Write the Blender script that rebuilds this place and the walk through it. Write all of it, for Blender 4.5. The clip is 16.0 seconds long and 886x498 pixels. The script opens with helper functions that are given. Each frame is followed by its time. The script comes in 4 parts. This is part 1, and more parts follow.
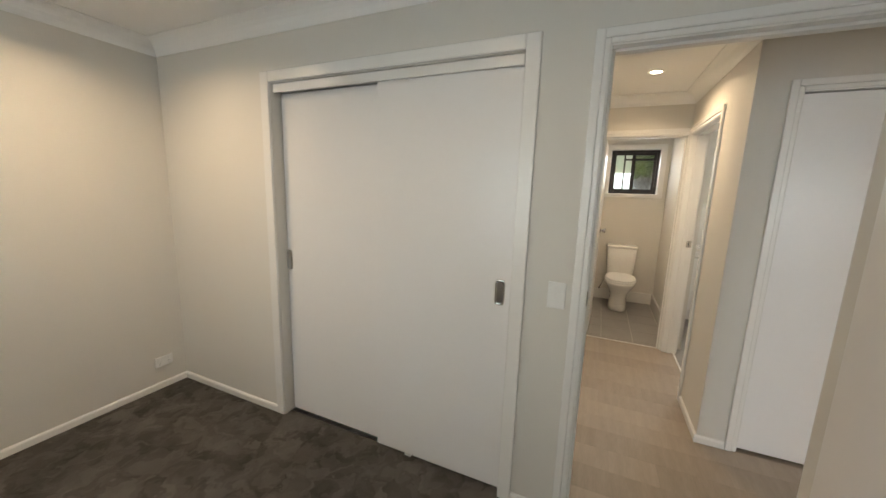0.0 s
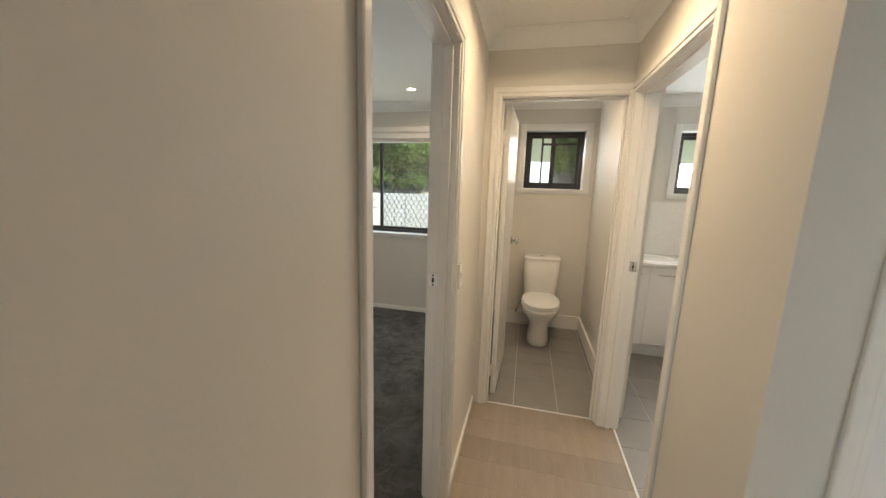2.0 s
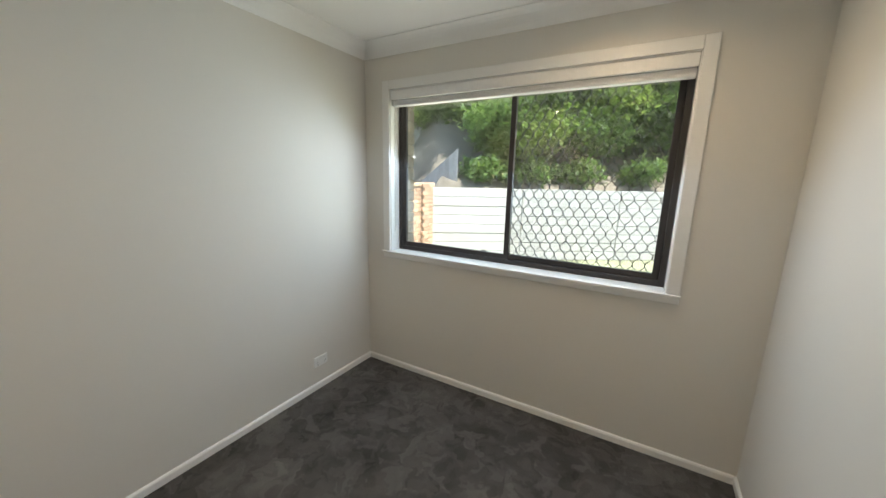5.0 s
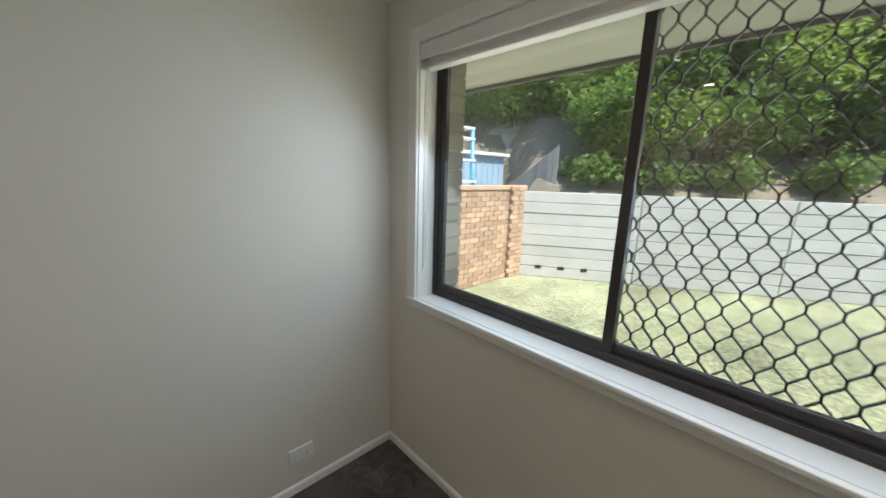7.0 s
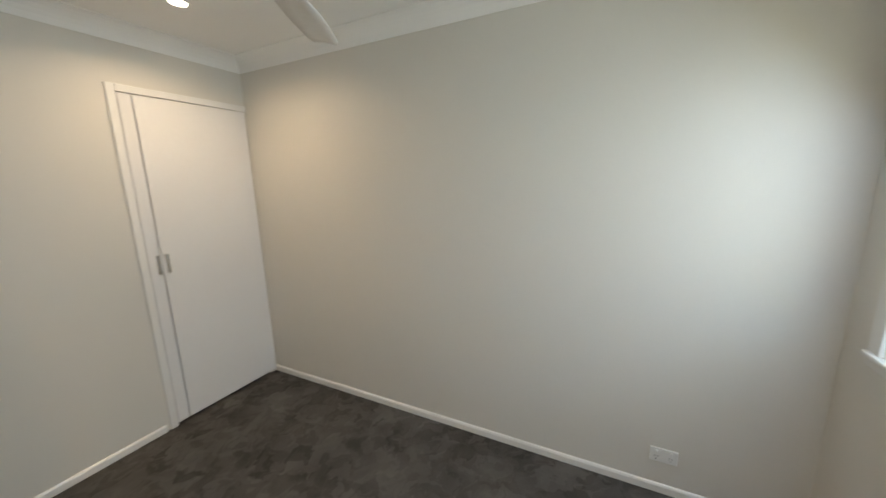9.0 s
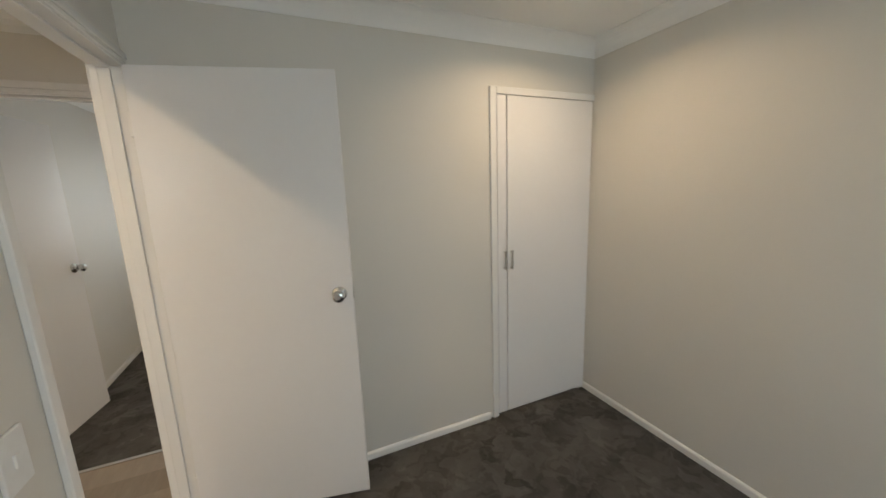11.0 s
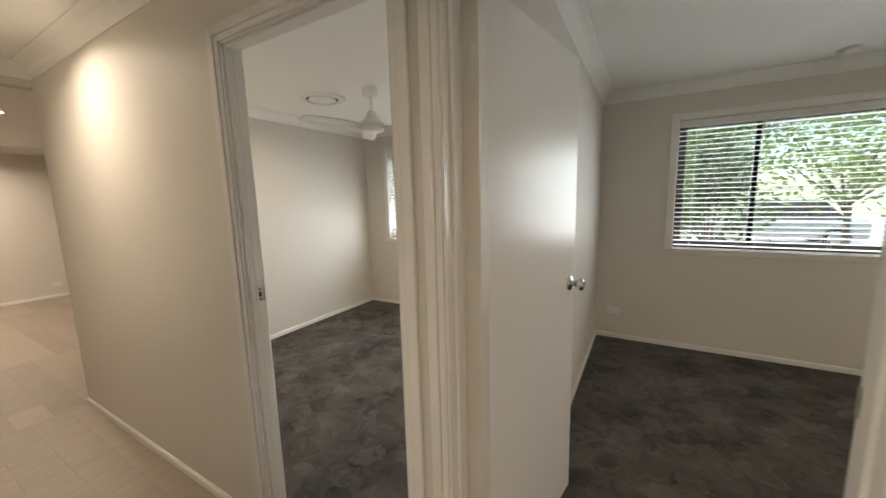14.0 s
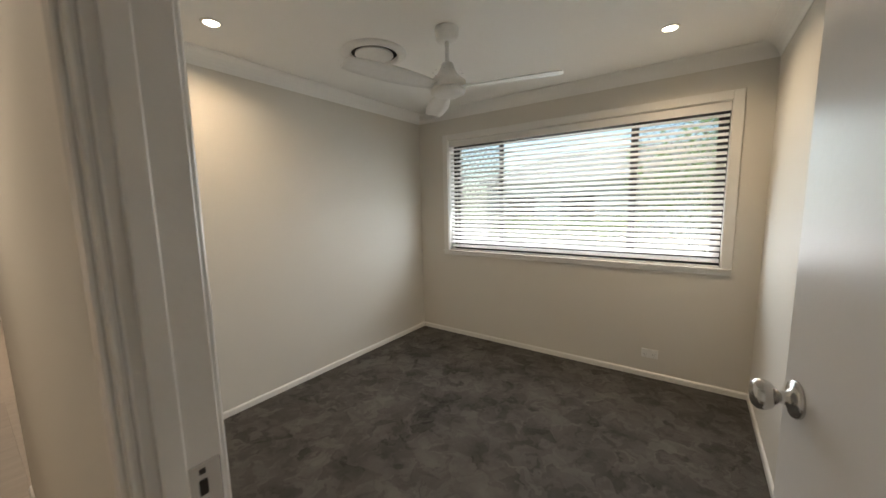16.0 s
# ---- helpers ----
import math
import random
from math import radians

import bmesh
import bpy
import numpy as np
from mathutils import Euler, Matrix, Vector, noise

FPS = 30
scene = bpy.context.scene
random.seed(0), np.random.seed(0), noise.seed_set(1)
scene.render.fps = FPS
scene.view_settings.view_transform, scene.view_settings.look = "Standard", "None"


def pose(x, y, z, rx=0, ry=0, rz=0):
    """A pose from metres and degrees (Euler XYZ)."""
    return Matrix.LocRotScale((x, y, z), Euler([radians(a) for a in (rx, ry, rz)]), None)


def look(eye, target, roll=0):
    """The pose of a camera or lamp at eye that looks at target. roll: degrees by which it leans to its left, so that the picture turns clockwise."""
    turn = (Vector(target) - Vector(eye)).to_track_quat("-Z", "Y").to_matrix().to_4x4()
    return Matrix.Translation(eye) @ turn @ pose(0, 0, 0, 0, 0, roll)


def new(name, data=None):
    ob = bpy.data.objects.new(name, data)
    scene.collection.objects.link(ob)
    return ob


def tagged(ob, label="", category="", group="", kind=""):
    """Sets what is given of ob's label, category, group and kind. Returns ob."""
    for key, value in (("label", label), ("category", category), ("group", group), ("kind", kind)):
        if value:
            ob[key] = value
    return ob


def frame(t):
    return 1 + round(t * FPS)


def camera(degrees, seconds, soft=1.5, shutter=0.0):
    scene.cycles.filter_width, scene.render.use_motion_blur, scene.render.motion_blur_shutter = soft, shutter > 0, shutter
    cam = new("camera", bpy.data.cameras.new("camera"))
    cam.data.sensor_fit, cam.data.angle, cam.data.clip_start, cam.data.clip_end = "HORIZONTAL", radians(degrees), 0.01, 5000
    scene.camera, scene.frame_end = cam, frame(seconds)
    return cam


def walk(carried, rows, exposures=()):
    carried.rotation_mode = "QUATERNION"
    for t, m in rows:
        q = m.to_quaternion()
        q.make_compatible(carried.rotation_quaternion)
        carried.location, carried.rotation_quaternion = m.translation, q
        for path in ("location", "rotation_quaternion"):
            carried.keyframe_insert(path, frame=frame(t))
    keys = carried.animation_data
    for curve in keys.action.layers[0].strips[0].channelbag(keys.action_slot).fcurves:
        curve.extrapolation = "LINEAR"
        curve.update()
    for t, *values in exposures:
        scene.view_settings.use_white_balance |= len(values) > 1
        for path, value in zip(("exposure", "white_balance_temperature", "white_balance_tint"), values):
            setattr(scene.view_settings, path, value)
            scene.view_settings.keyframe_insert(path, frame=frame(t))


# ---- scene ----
cam = camera(103.1, 16.0, shutter=0.2)
PATH = [
    (0, (0.834, -1.527, 1.502), (0.041, 0.278, 1.165), 1.8),
    (0.5, (0.866, -1.148, 1.496), (0.225, 0.715, 1.156), 1.9),
    (1, (0.858, -0.751, 1.498), (0.319, 1.145, 1.159), 1.8),
    (1.5, (0.969, -0.323, 1.507), (0.506, 1.59, 1.151), 2.1),
    (2, (0.977, 0.068, 1.498), (0.526, 1.986, 1.151), 1.8),
    (2.5, (0.905, 0.464, 1.492), (0.445, 2.379, 1.145), 1.7),
    (3, (0.825, 0.745, 1.474), (0.299, 2.643, 1.124), 1.7),
    (3.5, (0.641, 0.983, 1.453), (-0.075, 2.816, 1.1), 1.7),
    (4, (0.414, 1.25, 1.473), (-0.456, 3.014, 1.108), 1.6),
    (4.2, (0.32, 1.346, 1.468), (-0.613, 3.077, 1.101), 1.6),
    (6.3, (-0.253, 2.713, 1.575), (-1.282, 4.373, 1.144), 1.0),
    (6.5, (-0.292, 2.759, 1.555), (-1.412, 4.364, 1.145), 1.5),
    (7, (-0.348, 2.925, 1.546), (-1.764, 4.273, 1.128), 1.7),
    (7.5, (-0.303, 3.054, 1.559), (-2.041, 3.948, 1.135), 0.5),
    (8, (-0.311, 3.127, 1.54), (-2.23, 3.45, 1.079), 0.1),
    (8.5, (-0.185, 3.121, 1.511), (-2.13, 2.867, 1.12), -0.8),
    (9, (-0.079, 3.188, 1.542), (-1.828, 2.3, 1.15), -1.4),
    (9.2, (-0.074, 3.297, 1.582), (-1.654, 2.151, 1.147), -2.0),
    (11.3, (0.113, 2.301, 1.537), (-0.496, 0.43, 1.175), -1.9),
    (11.5, (0.161, 2.15, 1.541), (-0.287, 0.236, 1.172), -2.0),
    (12, (0.301, 1.849, 1.516), (0.229, -0.122, 1.18), -2.0),
    (12.5, (0.459, 1.566, 1.51), (0.621, -0.4, 1.179), -2.0),
    (13, (0.62, 1.270, 1.478), (1.131, -0.639, 1.174), -2.3),
    (13.5, (0.884, 1.075, 1.468), (1.708, -0.724, 1.173), -1.8),
    (14, (1.181, 0.907, 1.463), (2.17, -0.808, 1.178), -1.5),
    (14.5, (1.432, 0.694, 1.466), (2.509, -0.966, 1.177), -1.3),
    (15, (1.713, 0.526, 1.464), (2.855, -1.092, 1.18), -1.1),
    (15.5, (1.939, 0.382, 1.42), (3.113, -1.218, 1.167), -0.8),
    (16, (2.077, 0.204, 1.429), (3.231, -1.409, 1.177), -1.2),
]
EXPOSURE = [(0, 1.35), (1.5, 1.2), (2.0, 1.33), (2.5, 1.0), (3.0, 1.05), (3.5, 1.25), (4.0, 1.5), (4.2, 1.55), (6.3, 0.9), (7.0, 0.8), (8.0, 0.9), (8.5, 0.95), (9.0, 1.4), (11.5, 1.1), (12.5, 0.85), (13.5, 1.3), (14.5, 1.4), (15.0, 1.35), (15.5, 1.0), (16, 0.82)]
walk(cam, [(t, look(eye, target, roll)) for t, eye, target, roll in PATH], EXPOSURE)

# ---- world, sun, large lights ----
world = bpy.data.worlds.new("sky")
scene.world = world
world.use_nodes = True
wn = world.node_tree
sky = wn.nodes.new("ShaderNodeTexSky")
sky.sky_type = "NISHITA"
sky.sun_disc = False
sky.sun_elevation, sky.sun_rotation = radians(62), radians(98)
wn.links.new(sky.outputs[0], wn.nodes["Background"].inputs[0])
wn.nodes["Background"].inputs[1].default_value = 0.15


def lamp(name, kind, m, energy, colour, **kw):
    d = bpy.data.lights.new(name, kind)
    d.energy, d.color = energy, colour
    for k, v in kw.items():
        if k == "size":
            d.size = v
        elif k == "size_y":
            d.size_y = v
        elif k == "shape":
            d.shape = v
        elif k == "spread":
            d.spread = v
        elif k == "angle":
            d.angle = v
    ob = new(name, d)
    ob.matrix_world = m
    return ob


SUN_FROM = Vector((0.70, -0.10, 1.35))
lamp("sun", "SUN", look(SUN_FROM, (0, 0, 0)), 5.0, (1.0, 0.95, 0.88), angle=radians(0.5))
DAY = (0.93, 0.96, 1.0)
WARM = (1.0, 0.74, 0.47)
# area lamps added at each window opening for sky light and lawn bounce
lamp("daylight_window_rear", "AREA", look((-0.73, 4.09, 1.53), (-0.9, 1.9, -0.6)), 7.5, (0.62, 0.78, 1.0), shape="RECTANGLE", size=1.70, size_y=1.05)
lamp("lawn_light_window_rear", "AREA", look((-0.73, 4.085, 1.53), (-0.5, 1.0, 2.3)), 3.1, (1.0, 0.96, 0.84), shape="RECTANGLE", size=1.70, size_y=1.05)
lamp("daylight_window_toilet", "AREA", look((1.22, 4.09, 1.79), (1.22, 0, 0.6)), 1.4, DAY, shape="RECTANGLE", size=0.55, size_y=0.5)
lamp("daylight_window_bath", "AREA", look((2.95, 4.09, 1.79), (2.95, 0, 1.0)), 9, DAY, shape="RECTANGLE", size=1.1, size_y=0.5)
lamp("daylight_window_front", "AREA", look((3.08, -3.16, 1.5), (3.08, 0, 2.6)), 31, DAY, shape="RECTANGLE", size=2.25, size_y=1.05)
lamp("daylight_window_main", "AREA", look((0.1, -3.16, 1.5), (0.1, 0, 2.2)), 14, DAY, shape="RECTANGLE", size=1.65, size_y=1.05)

# ---- materials ----


def mat(name, colour, rough=0.6, metal=0.0, vary=0.06, scale=3.0, bump=0.0, bump_scale=60.0, stretch=(1, 1, 1), fine=40.0, fine_vary=0.03, rand=0.0, spec=0.5, distort=0.0, cells=0.0):
    """A surface with two scales of variation, fine relief and slight roughness changes."""
    m = bpy.data.materials.new(name)
    m.use_nodes = True
    nt = m.node_tree
    bsdf = nt.nodes["Principled BSDF"]
    bsdf.inputs["Roughness"].default_value = rough
    bsdf.inputs["Metallic"].default_value = metal
    bsdf.inputs["Specular IOR Level"].default_value = spec
    tc = nt.nodes.new("ShaderNodeTexCoord")
    mp = nt.nodes.new("ShaderNodeMapping")
    mp.inputs["Scale"].default_value = stretch
    nt.links.new(tc.outputs["Object"], mp.inputs[0])
    n1 = nt.nodes.new("ShaderNodeTexNoise")
    n1.inputs["Scale"].default_value, n1.inputs["Detail"].default_value = scale, 4
    n1.inputs["Distortion"].default_value = distort
    n2 = nt.nodes.new("ShaderNodeTexNoise")
    n2.inputs["Scale"].default_value, n2.inputs["Detail"].default_value = fine, 3
    for n in (n1, n2):
        nt.links.new(mp.outputs[0], n.inputs["Vector"])

    def math_node(op, a, b):
        k = nt.nodes.new("ShaderNodeMath")
        k.operation = op
        for i, v in enumerate((a, b)):
            if isinstance(v, (int, float)):
                k.inputs[i].default_value = v
            else:
                nt.links.new(v, k.inputs[i])
        return k.outputs[0]
    v = math_node("MULTIPLY", math_node("SUBTRACT", n1.outputs[0], 0.5), 4 * vary)
    if cells:
        # brushed patches of pile that lean different ways
        warp = nt.nodes.new("ShaderNodeTexNoise")
        warp.inputs["Scale"].default_value, warp.inputs["Detail"].default_value = cells * 0.9, 3
        nt.links.new(mp.outputs[0], warp.inputs["Vector"])
        shift = nt.nodes.new("ShaderNodeVectorMath")
        shift.operation = "MULTIPLY_ADD"
        shift.inputs[1].default_value = (2.6 / cells, 2.6 / cells, 0)
        nt.links.new(warp.outputs["Color"], shift.inputs[0])
        nt.links.new(mp.outputs[0], shift.inputs[2])
        for k, amount in ((1.0, 0.44), (2.3, 0.34)):
            vor = nt.nodes.new("ShaderNodeTexVoronoi")
            vor.inputs["Scale"].default_value = cells * k
            nt.links.new(shift.outputs[0], vor.inputs["Vector"])
            sep = nt.nodes.new("ShaderNodeSeparateColor")
            nt.links.new(vor.outputs["Color"], sep.inputs[0])
            v = math_node("ADD", v, math_node("MULTIPLY", math_node("SUBTRACT", sep.outputs[0], 0.5), amount))
    w = math_node("MULTIPLY", math_node("SUBTRACT", n2.outputs[0], 0.5), 4 * fine_vary)
    total = math_node("ADD", math_node("ADD", v, w), 1.0)
    if rand:
        oi = nt.nodes.new("ShaderNodeObjectInfo")
        total = math_node("ADD", total, math_node("MULTIPLY", math_node("SUBTRACT", oi.outputs["Random"], 0.5), 2 * rand))
    mul = nt.nodes.new("ShaderNodeVectorMath")
    mul.operation = "SCALE"
    mul.inputs[0].default_value = colour
    nt.links.new(total, mul.inputs["Scale"])
    nt.links.new(mul.outputs[0], bsdf.inputs["Base Color"])
    if bump:
        b = nt.nodes.new("ShaderNodeBump")
        b.inputs["Strength"].default_value, b.inputs["Distance"].default_value = bump, 0.01
        n3 = nt.nodes.new("ShaderNodeTexNoise")
        n3.inputs["Scale"].default_value, n3.inputs["Detail"].default_value = bump_scale, 4
        nt.links.new(mp.outputs[0], n3.inputs["Vector"])
        nt.links.new(n3.outputs[0], b.inputs["Height"])
        nt.links.new(b.outputs[0], bsdf.inputs["Normal"])
    return m


def glow(name, colour, strength):
    m = bpy.data.materials.new(name)
    m.use_nodes = True
    b = m.node_tree.nodes["Principled BSDF"]
    b.inputs["Base Color"].default_value = (0.9, 0.9, 0.88, 1)
    b.inputs["Emission Color"].default_value = (*colour, 1)
    b.inputs["Emission Strength"].default_value = strength
    return m


def glass_mat(name, tint=(0.93, 0.97, 0.95), rough=0.0, gloss=0.08):
    """Thin clear pane: passes light, with a faint mirror."""
    m = bpy.data.materials.new(name)
    m.use_nodes = True
    nt = m.node_tree
    nt.nodes.remove(nt.nodes["Principled BSDF"])
    out = nt.nodes["Material Output"]
    mix = nt.nodes.new("ShaderNodeMixShader")
    tr = nt.nodes.new("ShaderNodeBsdfTransparent") if rough == 0 else nt.nodes.new("ShaderNodeBsdfTranslucent")
    tr.inputs[0].default_value = (*tint, 1)
    gl = nt.nodes.new("ShaderNodeBsdfGlossy")
    gl.inputs["Roughness"].default_value = max(0.02, rough)
    mix.inputs[0].default_value = gloss
    nt.links.new(tr.outputs[0], mix.inputs[1])
    nt.links.new(gl.outputs[0], mix.inputs[2])
    nt.links.new(mix.outputs[0], out.inputs[0])
    return m


M_WALL = mat("wall_paint", (0.69, 0.665, 0.61), 0.55, vary=0.012, scale=1.2, bump=0.06, bump_scale=180, fine=90, fine_vary=0.006)
M_CEIL = mat("ceiling_paint", (0.87, 0.87, 0.85), 0.8, vary=0.012, scale=0.9, bump=0.04, bump_scale=160, fine_vary=0.006)
M_TRIM = mat("trim_enamel", (0.82, 0.81, 0.78), 0.25, vary=0.012, scale=2, bump=0.03, bump_scale=60, fine_vary=0.006)
M_DOOR = mat("door_enamel", (0.80, 0.79, 0.78), 0.28, vary=0.012, scale=1.5, bump=0.04, bump_scale=50, fine_vary=0.006)
M_CARPET = mat("carpet_pile", (0.108, 0.101, 0.094), 0.95, vary=0.34, scale=3.0, distort=0.25, cells=9.0, bump=0.9, bump_scale=260, fine=320, fine_vary=0.16, spec=0.1)
M_PLANK = mat("oak_vinyl_plank", (0.30, 0.25, 0.20), 0.42, vary=0.10, scale=2.2, bump=0.06, bump_scale=40, stretch=(9, 1.2, 1), fine=14, fine_vary=0.06, rand=0.12)
M_PLANKGAP = mat("plank_joint", (0.275, 0.228, 0.183), 0.8)
M_TILE = mat("grey_floor_tile", (0.235, 0.225, 0.21), 0.35, vary=0.07, scale=5, bump=0.04, bump_scale=30, fine=60, fine_vary=0.05, rand=0.04)
M_GROUT = mat("pale_grout", (0.52, 0.50, 0.47), 0.9, vary=0.08, scale=12)
M_SKIRT_TILE = mat("white_wall_tile", (0.78, 0.77, 0.74), 0.15, vary=0.01)
M_CERAMIC = mat("white_ceramic", (0.84, 0.83, 0.80), 0.08, vary=0.006)
M_PLASTIC = mat("white_plastic", (0.80, 0.80, 0.78), 0.35, vary=0.006)
M_MATTE = mat("white_matte_metal", (0.78, 0.78, 0.76), 0.45, vary=0.01)
M_CHROME = mat("satin_chrome", (0.62, 0.61, 0.59), 0.16, metal=1.0, vary=0.02)
M_BRONZE = mat("dark_bronze_aluminium", (0.045, 0.040, 0.038), 0.4, metal=0.3, vary=0.05)
M_GRILLE = mat("black_powdercoat_mesh", (0.03, 0.03, 0.03), 0.5, vary=0.05)
# near-black colour that paints the shade inside holes, slots and gaps
M_HOLE_SHADE = mat("painted_hole_shade", (0.03, 0.03, 0.03), 0.9)
M_SLAT = mat("white_blind_slat", (0.80, 0.79, 0.77), 0.4, vary=0.012, bump=0.02)
M_CORD = mat("blind_cord", (0.75, 0.74, 0.7), 0.8)
M_GLASS = glass_mat("clear_glass")
M_FROST = glass_mat("frosted_glass", (0.86, 0.92, 0.88), 0.25, 0.1)
M_FLY = glass_mat("insect_screen_weave", (0.93, 0.93, 0.93), 0.0, 0.0)
M_LED = glow("led_lens", (1.0, 0.84, 0.62), 14)
M_BRICK = mat("tan_brick", (0.52, 0.335, 0.235), 0.85, vary=0.10, scale=9, bump=0.5, bump_scale=70, fine=60, fine_vary=0.08, rand=0.28)
M_MORTAR = mat("mortar", (0.40, 0.34, 0.29), 0.95, vary=0.1, scale=20, bump=0.4)
M_BRICKHOUSE = mat("house_brick", (0.36, 0.29, 0.23), 0.85, vary=0.10, scale=9, bump=0.5, bump_scale=70, fine=60, fine_vary=0.08, rand=0.2)
M_CONC = mat("whitewashed_concrete", (0.58, 0.57, 0.57), 0.85, vary=0.09, scale=3, bump=0.3, bump_scale=50, fine=30, fine_vary=0.06, rand=0.05)
M_GRASS = mat("lawn_grass", (0.31, 0.315, 0.20), 0.9, vary=0.42, scale=1.3, bump=1.0, bump_scale=45, fine=24, fine_vary=0.55)
M_BLADE = mat("grass_blade", (0.17, 0.21, 0.06), 0.7, vary=0.25, scale=1.2)
M_PAVE = mat("pale_paving", (0.27, 0.26, 0.25), 0.85, vary=0.08, scale=2, bump=0.2)
M_LEAF = mat("leaf_green", (0.12, 0.20, 0.06), 0.45, vary=0.35, scale=1.6, fine=12, fine_vary=0.18)
M_LEAF2 = mat("leaf_lime", (0.22, 0.31, 0.08), 0.45, vary=0.3, scale=1.6, fine=12, fine_vary=0.15)
for m_leaf, tint in ((M_LEAF, (0.22, 0.34, 0.07)), (M_LEAF2, (0.32, 0.42, 0.10))):
    nt_leaf = m_leaf.node_tree
    through_leaf = nt_leaf.nodes.new("ShaderNodeBsdfTranslucent")
    through_leaf.inputs[0].default_value = (*tint, 1)
    blend = nt_leaf.nodes.new("ShaderNodeMixShader")
    blend.inputs[0].default_value = 0.45
    nt_leaf.links.new(nt_leaf.nodes["Principled BSDF"].outputs[0], blend.inputs[1])
    nt_leaf.links.new(through_leaf.outputs[0], blend.inputs[2])
    nt_leaf.links.new(blend.outputs[0], nt_leaf.nodes["Material Output"].inputs[0])
M_BARK = mat("bark", (0.13, 0.10, 0.075), 0.9, vary=0.2, scale=8, bump=0.6)
M_SOIL = mat("leaf_litter", (0.24, 0.20, 0.16), 0.95, vary=0.3, scale=5, bump=0.8, bump_scale=40, fine=30, fine_vary=0.2)
M_ROCK = mat("pale_rock", (0.40, 0.36, 0.32), 0.9, vary=0.16, scale=2.5, bump=0.9, bump_scale=9, fine=14, fine_vary=0.12)
M_SHED = mat("blue_steel_sheet", (0.36, 0.50, 0.68), 0.5, vary=0.03)
M_BLUE = mat("blue_painted_metal", (0.12, 0.36, 0.62), 0.4, vary=0.05)
M_TIMBER = mat("weathered_paling", (0.34, 0.33, 0.33), 0.9, vary=0.15, scale=4, stretch=(8, 8, 1), bump=0.4, rand=0.15)
M_SOFFIT = mat("soffit_sheet", (0.84, 0.83, 0.80), 0.7, vary=0.02)
M_GUTTER = mat("brown_gutter", (0.16, 0.13, 0.11), 0.45, vary=0.03)
M_CAR = mat("silver_car_paint", (0.55, 0.57, 0.60), 0.25, metal=0.5, vary=0.01)
M_TYRE = mat("tyre_rubber", (0.03, 0.03, 0.03), 0.8)
M_RENDER = mat("pale_render", (0.55, 0.53, 0.50), 0.85, vary=0.05, scale=1.5)
M_ROOF = mat("grey_roof_tile", (0.20, 0.19, 0.19), 0.8, vary=0.1, scale=4)

# ---- builders ----


def box(bm, x0, x1, y0, y1, z0, z1, bevel=0.0, seg=1):
    vs = [bm.verts.new((x, y, z)) for z in (z0, z1) for x, y in ((x0, y0), (x1, y0), (x1, y1), (x0, y1))]
    fs = [bm.faces.new([vs[i] for i in q]) for q in ((3, 2, 1, 0), (4, 5, 6, 7), (0, 1, 5, 4), (1, 2, 6, 5), (2, 3, 7, 6), (3, 0, 4, 7))]
    if bevel:
        es = {e for f in fs for e in f.edges}
        bmesh.ops.bevel(bm, geom=list(es), offset=bevel, segments=seg, affect="EDGES", profile=0.5)
    return bm


def bx(*a, **k):
    return box(bmesh.new(), *a, **k)


def tube(bm, p0, p1, r0, r1=None, seg=16, caps=True):
    r1 = r0 if r1 is None else r1
    p0, p1 = Vector(p0), Vector(p1)
    q = (p1 - p0).to_track_quat("Z", "Y")
    rings = []
    for p, r in ((p0, r0), (p1, r1)):
        rings.append([bm.verts.new(p + q @ Vector((r * math.cos(a), r * math.sin(a), 0))) for a in [2 * math.pi * i / seg for i in range(seg)]])
    for i in range(seg):
        j = (i + 1) % seg
        f = bm.faces.new((rings[0][i], rings[0][j], rings[1][j], rings[1][i]))
        f.smooth = True
    if caps:
        bm.faces.new(rings[0][::-1])
        bm.faces.new(rings[1])
    return bm


def loft(bm, sections, seg=28, power=2.0, caps=True):
    """Sections: (cx, cy, z, rx, ry), joined by a smooth skin; power above 2 squares the outline."""
    rings = []
    for cx, cy, z, rx, ry in sections:
        ring = []
        for i in range(seg):
            a = 2 * math.pi * i / seg
            c, s = math.cos(a), math.sin(a)
            ring.append(bm.verts.new((cx + rx * math.copysign(abs(c) ** (2 / power), c), cy + ry * math.copysign(abs(s) ** (2 / power), s), z)))
        rings.append(ring)
    for a, b in zip(rings, rings[1:]):
        for i in range(seg):
            j = (i + 1) % seg
            f = bm.faces.new((a[i], a[j], b[j], b[i]))
            f.smooth = True
    if caps:
        bm.faces.new(rings[0][::-1])
        bm.faces.new(rings[-1])
    return bm


def lathe(bm, profile, seg=32, turn=None):
    """Profile: (r, z) pairs round the z axis; turn: a matrix laid over it."""
    rings = []
    turn = turn or Matrix()
    for r, z in profile:
        if r < 1e-5:
            rings.append([bm.verts.new(turn @ Vector((0, 0, z)))])
        else:
            rings.append([bm.verts.new(turn @ Vector((r * math.cos(2 * math.pi * i / seg), r * math.sin(2 * math.pi * i / seg), z))) for i in range(seg)])
    for a, b in zip(rings, rings[1:]):
        for i in range(seg):
            j = (i + 1) % seg
            if len(a) == 1 and len(b) == 1:
                continue
            if len(a) == 1:
                f = bm.faces.new((a[0], b[j], b[i]))
            elif len(b) == 1:
                f = bm.faces.new((a[i], a[j], b[0]))
            else:
                f = bm.faces.new((a[i], a[j], b[j], b[i]))
            f.smooth = True
    return bm


